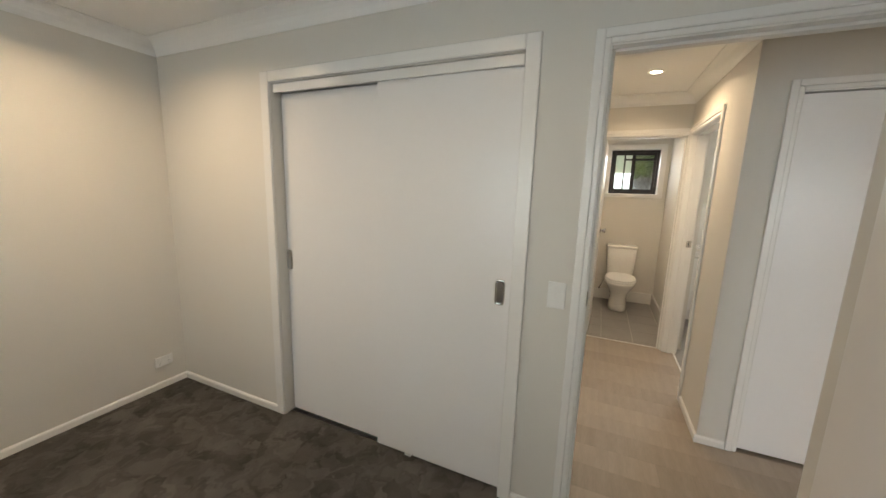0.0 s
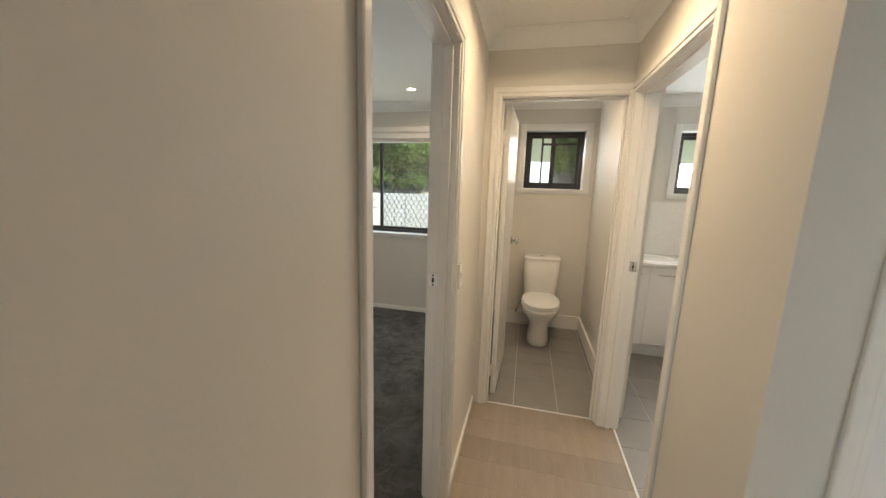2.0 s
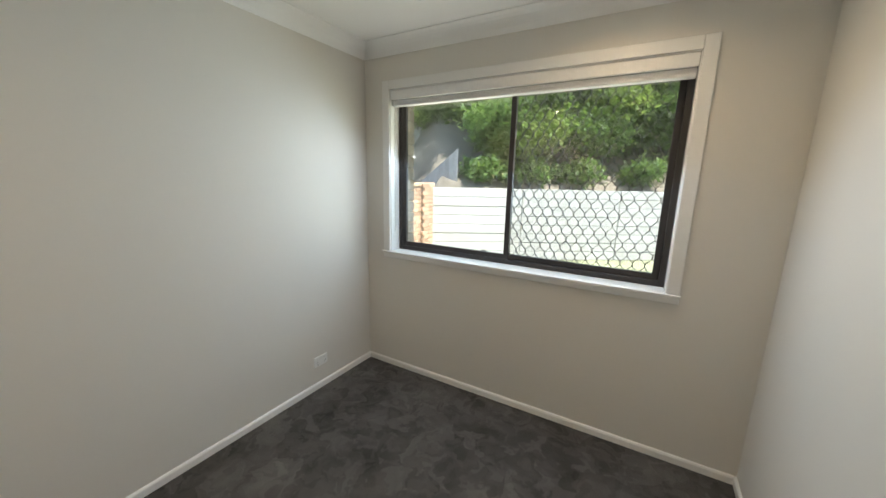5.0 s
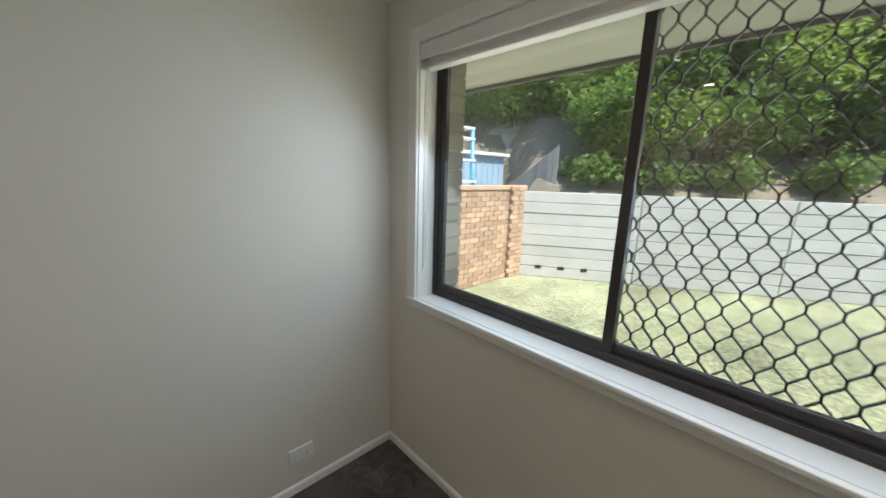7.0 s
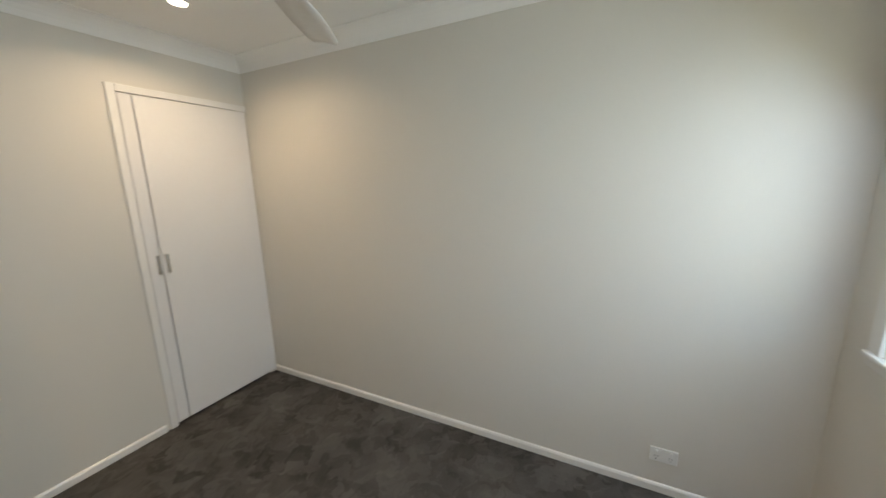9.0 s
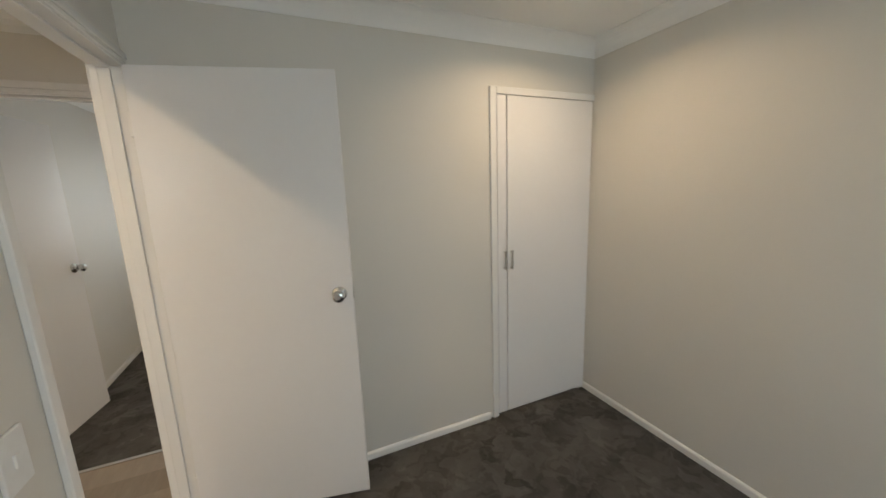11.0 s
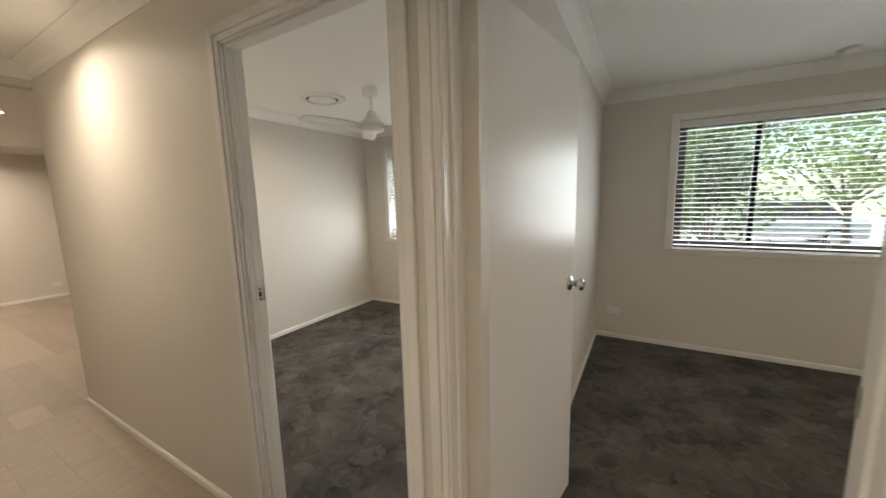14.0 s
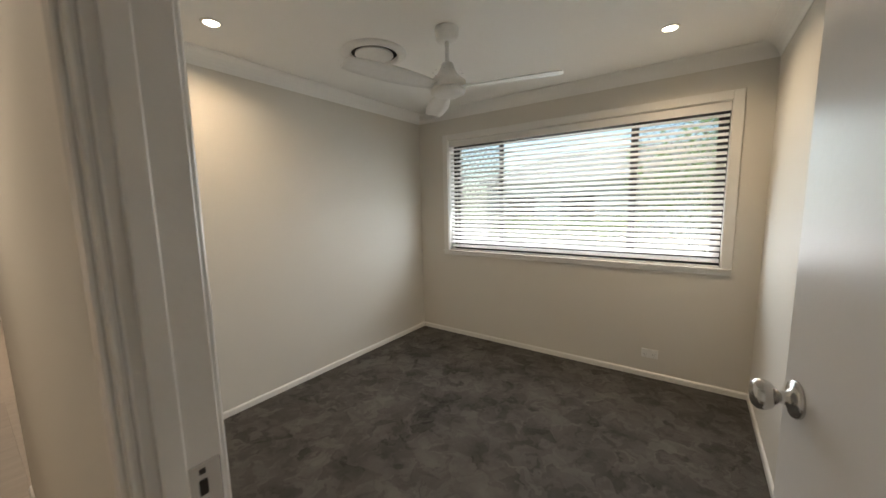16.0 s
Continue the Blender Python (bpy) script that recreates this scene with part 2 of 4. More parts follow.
def mesh_of(name, bm, material):
    bmesh.ops.recalc_face_normals(bm, faces=bm.faces)
    me = bpy.data.meshes.new(name)
    bm.to_mesh(me)
    bm.free()
    me.materials.append(material)
    return me


def part(name, bm, material, parent, label=""):
    ob = new(name, mesh_of(name, bm, material))
    ob.parent = parent
    if label:
        ob["label"] = label
    return ob


def thing(name, m, label, category, group="", kind=""):
    ob = new(name)
    ob.empty_display_size = 0.1
    ob.matrix_world = m
    return tagged(ob, label, category, group, kind)


def setting(name, bm, material, label, category="structure"):
    ob = new(name, mesh_of(name, bm, material))
    return tagged(ob, label, category, kind="structure")


def pieces(bm, span, cross, z, openings, along):
    """Boxes of a wall with openings (a, b, sill, head) along its run."""
    def put(a, b, z0, z1):
        if b - a > 1e-4 and z1 - z0 > 1e-4:
            if along == "x":
                box(bm, a, b, cross[0], cross[1], z0, z1)
            else:
                box(bm, cross[0], cross[1], a, b, z0, z1)
    pos = span[0]
    for a, b, s0, h0 in sorted(openings):
        put(pos, a, z[0], z[1])
        put(a, b, z[0], s0)
        put(a, b, h0, z[1])
        pos = b
    put(pos, span[1], z[0], z[1])
    return bm


def wall(name, along, span, cross, openings=(), z=(0.0, 2.4), material=None, label="smooth off-white painted plasterboard wall"):
    return setting(name, pieces(bmesh.new(), span, cross, z, openings, along), material or M_WALL, label, "wall")


def inset(poly, d):
    """A rectilinear counter-clockwise outline moved inwards by d."""
    n, out = len(poly), []
    for i in range(n):
        p, a, b = Vector(poly[i]), Vector(poly[i - 1]), Vector(poly[(i + 1) % n])
        e0, e1 = (p - a).normalized(), (b - p).normalized()
        out.append(p + d * (Vector((-e0.y, e0.x)) + Vector((-e1.y, e1.x))))
    return out


def cornice(name, poly):
    prof = [(0.0, 2.31), (0.004, 2.31), (0.006, 2.318), (0.013, 2.338), (0.026, 2.358), (0.043, 2.375), (0.063, 2.387), (0.084, 2.393), (0.09, 2.394), (0.09, 2.3995)]
    bm = bmesh.new()
    loops = [[bm.verts.new((v.x, v.y, z)) for v in inset(poly, d)] for d, z in prof]
    for a, b in zip(loops, loops[1:]):
        for i in range(len(poly)):
            j = (i + 1) % len(poly)
            bm.faces.new((a[i], a[j], b[j], b[i]))
    return setting(name, bm, M_CEIL, "white coved plaster cornice under the ceiling", "cornice")


def slab(name, x0, x1, y0, y1, z0, z1, material, label, category):
    return setting(name, bx(x0, x1, y0, y1, z0, z1), material, label, category)


def skirting(p, q, side, h=0.046, t=0.012):
    """A baseboard from p to q along a wall; side: the room's side, as a unit vector."""
    (x0, y0), (x1, y1) = p, q
    bm = bmesh.new()
    sx, sy = side
    prof = [(0, 0), (t, 0), (t, h - 0.012), (t - 0.004, h - 0.004), (t - 0.009, h), (0, h)]
    rings = [[bm.verts.new((x + sx * d, y + sy * d, z)) for d, z in prof] for x, y in ((x0, y0), (x1, y1))]
    n = len(prof)
    for i in range(n):
        bm.faces.new((rings[0][i], rings[0][(i + 1) % n], rings[1][(i + 1) % n], rings[1][i]))
    bm.faces.new(rings[0])
    bm.faces.new(rings[1][::-1])
    return setting("baseboard", bm, M_TRIM, "narrow white painted timber baseboard along the wall", "baseboard")


def frame_part(along, a, b, c0, c1, z0, z1, bevel=0.004):
    """A box by run and cross range, for a wall that runs along x or y."""
    if along == "x":
        return bx(a, b, c0, c1, z0, z1, bevel=bevel)
    return bx(c0, c1, a, b, z0, z1, bevel=bevel)


def door_frame(name, along, a, b, cross, head=2.04, faces=(True, True), stop=None, strike=None, w=0.06):
    """Jamb lining, stop and moulded architraves round a doorway."""
    f = thing(name, Matrix(), "white enamelled door frame with moulded architraves", "door frame", kind="structure")
    c0, c1 = cross
    t = 0.02
    part("jamb", frame_part(along, a - t, a, c0 - .002, c1 + .002, 0, head + t, 0.002), M_TRIM, f)
    part("jamb", frame_part(along, b, b + t, c0 - .002, c1 + .002, 0, head + t, 0.002), M_TRIM, f)
    part("head_jamb", frame_part(along, a, b, c0 - .002, c1 + .002, head, head + t, 0.002), M_TRIM, f)
    if stop is not None:
        s0, s1 = stop
        part("door_stop", frame_part(along, a, a + 0.011, s0, s1, 0, head, 0.002), M_TRIM, f)
        part("door_stop", frame_part(along, b - 0.011, b, s0, s1, 0, head, 0.002), M_TRIM, f)
        part("door_stop", frame_part(along, a + .011, b - .011, s0, s1, head - 0.011, head, 0.002), M_TRIM, f)
    d = 0.016
    for on, c, sgn in ((faces[0], c0, -1), (faces[1], c1, 1)):
        if not on:
            continue
        # two steps: a thin flat and a raised outer bead
        for in0, in1, dd in ((0.006, w * 0.45, d * 0.65), (w * 0.45, w, d)):
            lo, hi = min(c, c + sgn * dd), max(c, c + sgn * dd)
            part("architrave", frame_part(along, a - in1, a - in0, lo, hi, 0, head + in1, 0.003), M_TRIM, f)
            part("architrave", frame_part(along, b + in0, b + in1, lo, hi, 0, head + in1, 0.003), M_TRIM, f)
            part("architrave", frame_part(along, a - in0, b + in0, lo, hi, head + in0, head + in1, 0.003), M_TRIM, f)
    if strike:
        pos, c, z = strike
        lo, hi = (pos - 0.002, pos + 0.002)
        k = part("strike_plate", frame_part(along, lo, hi, c - 0.020, c + 0.022, z - 0.031, z + 0.031, 0.001), M_CHROME, f, "small chrome strike plate")
        # no hole is cut: a dark block paints the latch hole's shade
        part("latch_hole", frame_part(along, lo - .0015, hi + .0015, c - 0.004, c + 0.005, z - 0.010, z + 0.010, 0.0005), M_HOLE_SHADE, k)
        for dz in (-0.021, 0.021):
            part("screw", frame_part(along, lo - .001, hi + .001, c - 0.003, c + 0.004, z + dz - 0.0035, z + dz + 0.0035, 0.0005), M_BRONZE, k)
    return f


def knob(parent, x, z, y, sgn):
    """A round door knob on a rose; sgn: the side it points to along y."""
    turn = Matrix.Translation((x, y, z)) @ Matrix.Rotation(radians(-90 * sgn), 4, "X")
    bm = lathe(bmesh.new(), [(0, 0), (0.033, 0), (0.034, 0.003), (0.031, 0.008), (0.018, 0.011), (0.012, 0.016), (0.011, 0.026), (0.016, 0.031), (0.024, 0.038), (0.0275, 0.047), (0.0265, 0.057), (0.021, 0.063), (0.010, 0.065), (0, 0.064)], 28, turn)
    part("door_knob", bm, M_CHROME, parent, "round satin chrome knob on a rose")


def door_leaf(name, m, width, label, knob_z=1.07, hinge_side=1):
    """A flush leaf: hinge at its origin, running along +x, thickness to -y."""
    d = thing(name, m, label, "door", kind="structure")
    leaf = part("leaf", bx(0.013, width, -0.035, 0.0, 0.012, 2.035, bevel=0.002), M_DOOR, d)
    knob(d, width - 0.06, knob_z, 0.0, 1)
    knob(d, width - 0.06, knob_z, -0.035, -1)
    part("latch_plate", bx(width - 0.001, width + 0.0015, -0.029, -0.006, knob_z - 0.028, knob_z + 0.028), M_CHROME, d)
    for z in (0.2, 1.82):
        bm = bmesh.new()
        tube(bm, (0.0, 0.004 * hinge_side, z - 0.045), (0.0, 0.004 * hinge_side, z + 0.045), 0.006, seg=10)
        box(bm, 0.0, 0.014, -0.03, -0.002, z - 0.045, z + 0.045)
        part("hinge", bm, M_TRIM, d, "white painted butt hinge")
    return d


def outlet(m, label="white double power outlet low on the wall", w=0.116, h=0.073, switches=2):
    """Plate in the xz plane, facing -y from its origin."""
    o = thing("power_outlet" if switches else "light_switch", m, label, "outlet" if switches else "switch")
    part("plate", bx(-w / 2, w / 2, -0.009, 0, -h / 2, h / 2, bevel=0.003, seg=2), M_PLASTIC, o)
    for x in ((-0.03, 0.03) if switches else (0,)):
        part("rocker", bx(x - 0.006, x + 0.006, -0.013, -0.008, 0.012, 0.028, bevel=0.002) if switches else bx(-0.008, 0.008, -0.013, -0.008, -0.014, 0.014, bevel=0.002), M_PLASTIC, o)
        if switches:
            bm = bmesh.new()
            for dx, dz in ((-0.006, -0.006), (0.006, -0.006), (0, -0.02)):
                box(bm, x + dx - 0.001, x + dx + 0.001, -0.0096, -0.0085, dz - 0.004, dz + 0.004)
            # slots are dark slivers on the plate, their shade put into the colour
            part("pin_slots", bm, M_HOLE_SHADE, o)
    return o


def downlight(x, y, watts, colour=WARM):
    d = thing("downlight", pose(x, y, 2.4), "round white recessed LED downlight, switched on", "ceiling light", "downlights")
    part("trim_ring", lathe(bmesh.new(), [(0.036, -0.001), (0.037, -0.005), (0.044, -0.0065), (0.052, -0.003), (0.053, 0.0)], 32), M_PLASTIC, d)
    part("lens", lathe(bmesh.new(), [(0, -0.0035), (0.036, -0.0035)], 32), M_LED, d, "glowing warm LED lens")
    lamp("downlight_lamp", "AREA", look((x, y, 2.388), (x, y + 0.0001, 0)), watts, colour, shape="DISK", size=0.07, spread=radians(150))
    return d


def ceiling_vent(x, y):
    v = thing("ceiling_vent", pose(x, y, 2.4), "round white ceiling air vent with centre disc", "air vent", "air vents")
    part("outer_ring", lathe(bmesh.new(), [(0.145, 0.0), (0.147, -0.014), (0.158, -0.021), (0.195, -0.013), (0.207, -0.004), (0.207, 0)], 40), M_PLASTIC, v)
    # flat dark disc under the ceiling, painted as the gap's shade
    part("throat", lathe(bmesh.new(), [(0, -0.001), (0.146, -0.001)], 40), M_HOLE_SHADE, v, "dark disc painted as the shade between ring and disc")
    part("disc", lathe(bmesh.new(), [(0, -0.014), (0.08, -0.015), (0.112, -0.018), (0.122, -0.014), (0.119, -0.006), (0, -0.004)], 40), M_PLASTIC, v)
    return v


def ceiling_fan(x, y, turn, blades=3):
    f = thing("ceiling_fan", pose(x, y, 2.4, 0, 0, turn), "white ceiling fan with three blades at rest", "ceiling fan", "ceiling fans")
    part("canopy", lathe(bmesh.new(), [(0, 0), (0.066, 0), (0.068, -0.004), (0.063, -0.055), (0.058, -0.066), (0.02, -0.070), (0, -0.070)], 32), M_MATTE, f)
    part("downrod", tube(bmesh.new(), (0, 0, -0.06), (0, 0, -0.20), 0.0125), M_MATTE, f)
    part("motor_housing", lathe(bmesh.new(), [(0, -0.180), (0.020, -0.180), (0.032, -0.186), (0.036, -0.200), (0.046, -0.225), (0.064, -0.252), (0.088, -0.273), (0.101, -0.282), (0.104, -0.292), (0.104, -0.320), (0.098, -0.324), (0, -0.324)], 40), M_MATTE, f)
    part("bottom_cap", lathe(bmesh.new(), [(0, -0.322), (0.094, -0.322), (0.100, -0.330), (0.097, -0.344), (0.082, -0.354), (0.05, -0.360), (0, -0.362)], 40), M_MATTE, f)
    for i in range(10):
        a = 2 * math.pi * i / 10
        bm = lathe(bmesh.new(), [(0.0035, 0), (0, 0.001)], 8, Matrix.Translation((0.083 * math.cos(a), 0.083 * math.sin(a), -0.2355)) @ Matrix.Rotation(a, 4, "Z") @ Matrix.Rotation(radians(40), 4, "Y"))
        # dark dots on the housing, painted as shaded holes
        part("vent_hole", bm, M_HOLE_SHADE, f)
    for k in range(blades):
        bm = bmesh.new()
        n = 12
        top, bot = [], []
        for i in range(n + 1):
            s = i / n
            r = 0.09 + s * 0.53
            half = 0.032 + 0.042 * math.sin(min(1, s * 1.5) * math.pi / 2) - 0.018 * s * s
            if s > 0.94:
                half *= 0.82
            pitch = radians(16 - 7 * s)
            for lst, dz in ((top, 0.003), (bot, -0.003)):
                row = []
                for e in (-1, -0.4, 0.4, 1):
                    u = e * half
                    row.append(bm.verts.new((r, u * math.cos(pitch), -0.312 + u * math.sin(pitch) + dz - 0.006 * e * e)))
                lst.append(row)
        for i in range(n):
            for j in range(3):
                bm.faces.new((top[i][j], top[i + 1][j], top[i + 1][j + 1], top[i][j + 1])).smooth = True
                bm.faces.new((bot[i][j + 1], bot[i + 1][j + 1], bot[i + 1][j], bot[i][j])).smooth = True
            for j in (0, 3):
                bm.faces.new((top[i][j], bot[i][j], bot[i + 1][j], top[i + 1][j]))
        for i in (0, n):
            for j in range(3):
                bm.faces.new((top[i][j], top[i][j + 1], bot[i][j + 1], bot[i][j]))
        bmesh.ops.rotate(bm, verts=bm.verts, cent=(0, 0, 0), matrix=Matrix.Rotation(2 * math.pi * k / blades, 3, "Z"))
        part("blade", bm, M_MATTE, f)
    return f


def grille(bm, x0, x1, z0, z1, y, cw=0.062, ch=0.105, r=0.0017, d=0.006):
    """Diamond security mesh: zigzag bars that meet on short uprights."""
    n = max(1, round((x1 - x0) / cw))
    w = (x1 - x0) / n

    def bar(xa, za, xb, zb):
        if max(za, zb) > z1 + 1e-6 or min(za, zb) < z0 - 1e-6:
            return
        dx, dz = xb - xa, zb - za
        length = math.hypot(dx, dz)
        ux, uz = -dz / length * r, dx / length * r
        vs = [bm.verts.new((px + s * ux, yy, pz + s * uz)) for yy in (y - d, y + d) for px, pz in ((xa, za), (xb, zb)) for s in (-1, 1)]
        for q in ((0, 1, 3, 2), (4, 6, 7, 5), (0, 2, 6, 4), (1, 5, 7, 3)):
            bm.faces.new([vs[i] for i in q])
    rows = int((z1 - z0) / ch) + 1
    for i in range(n):
        for k in range(rows * 2):
            za = z0 + k * ch / 2
            xc = x0 + (i + 0.5) * w
            off = 1 if k % 2 else -1
            zu, zv = min(z1, za + 0.21 * ch), min(z1, za + 0.5 * ch)
            if za >= z1:
                break
            for s in (-1, 1):
                xa, xb = xc + s * w / 2 * (0.96 if off > 0 else 0.04), xc + s * w / 2 * (0.04 if off > 0 else 0.96)
                bar(xa, za, xa, zu)
                if zv > zu:
                    bar(xa, zu, xb, zv)
    return bm


def window(name, a, b, z0, z1, inner, outer, sgn, lights, label, transom=None):
    """A window in a wall that runs along x. inner, outer: the inside face and the glazing line; sgn: +1 when outside is +y.
    lights: (from, to, meshed, frosted) shares of the width."""
    w = thing(name, Matrix(), label, "window", kind="structure")

    def yb(p, q):
        return (min(p, q), max(p, q))
    t = 0.018
    y0, y1 = yb(inner - sgn * 0.002, outer - sgn * 0.02)
    part("window_lining", bx(a - t, a, y0, y1, z0 - t, z1 + t, bevel=0.002), M_TRIM, w)
    part("window_lining", bx(b, b + t, y0, y1, z0 - t, z1 + t, bevel=0.002), M_TRIM, w)
    part("window_lining", bx(a, b, y0, y1, z1, z1 + t, bevel=0.002), M_TRIM, w)
    s0, s1 = yb(inner - sgn * 0.03, outer - sgn * 0.02)
    part("window_sill", bx(a, b, y0, y1, z0 - t, z0, bevel=0.002), M_TRIM, w)
    part("sill_nosing", bx(a - 0.07, b + 0.07, *yb(inner - sgn * 0.028, inner - sgn * 0.0025), z0 - t - .001, z0 - 0.001, bevel=0.004, seg=2), M_TRIM, w)
    f0, f1 = yb(inner - sgn * 0.016, inner)
    aw = 0.066
    part("architrave", bx(a - aw, a - 0.005, f0, f1, z0 - 0.001, z1 + aw, bevel=0.003), M_TRIM, w)
    part("architrave", bx(b + 0.005, b + aw, f0, f1, z0 - 0.001, z1 + aw, bevel=0.003), M_TRIM, w)
    part("architrave", bx(a - 0.005, b + 0.005, f0, f1, z1 + 0.005, z1 + aw, bevel=0.003), M_TRIM, w)
    part("apron", bx(a - aw, b + aw, f0, f1, z0 - t - 0.034, z0 - t - 0.001, bevel=0.003), M_TRIM, w)
    g0, g1 = yb(outer - sgn * 0.02, outer + sgn * 0.026)
    fw = 0.03
    fr = bmesh.new()
    box(fr, a, a + fw, g0, g1, z0, z1, bevel=0.002)
    box(fr, b - fw, b, g0, g1, z0, z1, bevel=0.002)
    box(fr, a + fw, b - fw, g0, g1, z0, z0 + fw, bevel=0.002)
    box(fr, a + fw, b - fw, g0, g1, z1 - fw, z1, bevel=0.002)
    part("window_frame", fr, M_BRONZE, w, "dark bronze aluminium frame")
    for p, q, meshed, frosted in lights:
        xa, xb = a + fw + (b - a - 2 * fw) * p, a + fw + (b - a - 2 * fw) * q
        off = sgn * (0.012 if meshed else -0.004)
        sw = 0.033
        h0, h1 = yb(outer + off - 0.011, outer + off + 0.011)
        sb = bmesh.new()
        box(sb, xa, xa + sw, h0, h1, z0 + fw, z1 - fw, bevel=0.002)
        box(sb, xb - sw, xb, h0, h1, z0 + fw, z1 - fw, bevel=0.002)
        box(sb, xa + sw, xb - sw, h0, h1, z0 + fw, z0 + fw + sw, bevel=0.002)
        box(sb, xa + sw, xb - sw, h0, h1, z1 - fw - sw, z1 - fw, bevel=0.002)
        sash = part("sash", sb, M_BRONZE, w)
        pane = part("pane", bx(xa + sw, xb - sw, outer + off - 0.002, outer + off + 0.002, z0 + fw + sw, z1 - fw - sw), M_FROST if frosted else M_GLASS, sash)
        pane.visible_shadow = False
        if meshed:
            part("security_grille", grille(bmesh.new(), xa + 0.01, xb - 0.01, z0 + fw, z1 - fw, outer + sgn * (-0.012 if frosted else 0.034)), M_GRILLE, w, "black diamond security mesh")
            if not frosted:
                part("fly_screen", bx(xa + sw, xb - sw, outer + sgn * 0.0245 - 0.0005, outer + sgn * 0.0245 + 0.0005, z0 + fw + sw, z1 - fw - sw), M_FLY, w, "fine grey insect screen").visible_shadow = False
    if transom:
        xa, drop = a + fw + (b - a - 2 * fw) * transom[0], (z1 - z0) * transom[1]
        q0, q1 = yb(outer - sgn * 0.026, outer - sgn * 0.006)
        part("screen_rail", bx(xa, b - fw, q0, q1, z1 - drop - 0.011, z1 - drop + 0.011, bevel=0.002), M_BRONZE, w)
        part("screen_stile", bx(xa - 0.010, xa + 0.010, q0, q1, z0 + fw, z1 - fw, bevel=0.002), M_BRONZE, w)
    return w


def blind(a, b, z0, z1, y, sgn, tilt, raised=False):
    """Venetian blind hung inside a window lining; sgn: +1 when outside is +y."""
    state = "raised to its headrail" if raised else "lowered with its slats open"
    v = thing("venetian_blind", Matrix(), "white venetian blind " + state, "blind", "venetian blinds")
    part("headrail", bx(a + 0.004, b - 0.004, y - 0.028, y + 0.028, z1 - 0.05, z1 - 0.002, bevel=0.003), M_SLAT, v)
    part("valance", bx(a + 0.002, b - 0.002, y - sgn * 0.036 - 0.004, y - sgn * 0.036 + 0.004, z1 - 0.062, z1 - 0.002, bevel=0.002), M_SLAT, v)
    sl = bmesh.new()
    n = 5
    rows = []
    for i in range(n):
        e = -1 + 2 * i / (n - 1)
        rows.append((e * 0.025, 0.003 * (1 - e * e)))
    vs = [[[sl.verts.new((x, u, c + dz)) for u, c in rows] for x in (a + 0.006, b - 0.006)] for dz in (0.0013, -0.0013)]
    for i in range(n - 1):
        sl.faces.new((vs[0][0][i], vs[0][1][i], vs[0][1][i + 1], vs[0][0][i + 1]))
        sl.faces.new((vs[1][0][i + 1], vs[1][1][i + 1], vs[1][1][i], vs[1][0][i]))
    for i in (0, n - 1):
        sl.faces.new((vs[0][0][i], vs[0][1][i], vs[1][1][i], vs[1][0][i]))
    me = mesh_of("slat", sl, M_SLAT)
    pitch = 0.0035 if raised else 0.0425
    top = z1 - 0.066 if raised else z1 - 0.085
    count = 8 if raised else int((top - z0 - 0.03) / pitch) + 1
    for i in range(count):
        s = new("slat", me)
        s.parent = v
        s.matrix_local = pose(0, y, top - i * pitch, tilt if not raised else 0, 0, 0)
    zb = top - count * pitch
    part("bottom_rail", bx(a + 0.006, b - 0.006, y - 0.025, y + 0.025, zb - 0.008, zb + 0.006, bevel=0.003), M_SLAT, v)
    if not raised:
        for k in (0.08, 0.36, 0.64, 0.92):
            x = a + (b - a) * k
            for s in (-0.027, 0.027):
                part("ladder_cord", tube(bmesh.new(), (x, y + s, zb), (x, y + s, z1 - 0.05), 0.0009, seg=6), M_CORD, v)
    else:
        for k in (0.028, 0.036, 0.05):
            part("pull_cord", tube(bmesh.new(), (a + k, y - sgn * 0.03, z1 - 1.05 + k * 2), (a + k, y - sgn * 0.03, z1 - 0.05), 0.0016, seg=6), M_CORD, v)
    return v

# ---- the house: outline numbers ----
MW, ME, MS = -1.978, 1.58, -2.96          # main bedroom
BW, BE, BS, BN = -1.86, 0.58, 0.69, 3.975  # rear bedroom
HW, HE, HN = 0.685, 1.515, 0.925            # hall
TS, TE = 2.35, 1.615                      # toilet
FW, FE, FN = 1.69, 4.633, 0.036                      # front bedroom
LX = 4.765                                # hall mouth
LE = 9.65
C = 2.4

# ---- walls ----
wall("wall_main_west", "y", (MS - 0.1, 0.0), (MW - 0.25, MW))
wall("wall_front", "x", (MW - 0.25, LE + 0.1), (MS - 0.115, MS), [(-0.70, 0.97, 0.93, 2.105), (1.89, 4.265, 0.915, 2.105)])
wall("wall_hall_south", "x", (MW - 0.25, FW), (0.0, 0.11), [(-0.935, 0.50, 0.0, 2.06), (0.80, 1.65, 0.0, 2.06)])
wall("wall_hall_front", "x", (FW, LX), (FN, 0.11), [(1.77, 2.572, 0.0, 2.06)])
wall("wall_between_front_rooms", "y", (MS, 0.0), (ME, FW))
wall("wall_front_room_east", "y", (MS, FN), (FE, LX))
wall("wall_rear_room_west", "y", (0.11, BN), (BW - 0.37, BW))
wall("wall_rear_room_south", "x", (BW, BE - 0.15), (BS - 0.1, BS), [(-1.80, -1.07, 0.0, 2.06)])
wall("wall_hall_west", "y", (0.11, BN), (BE, HW), [(0.67, 1.517, 0.0, 2.06)])
wall("wall_rear", "x", (BW - 0.37, LE + 0.1), (BN, BN + 0.115), [(-1.645, 0.173, 0.925, 2.105), (0.895, 1.52, 1.495, 2.12), (2.33, 3.62, 1.485, 2.105)])
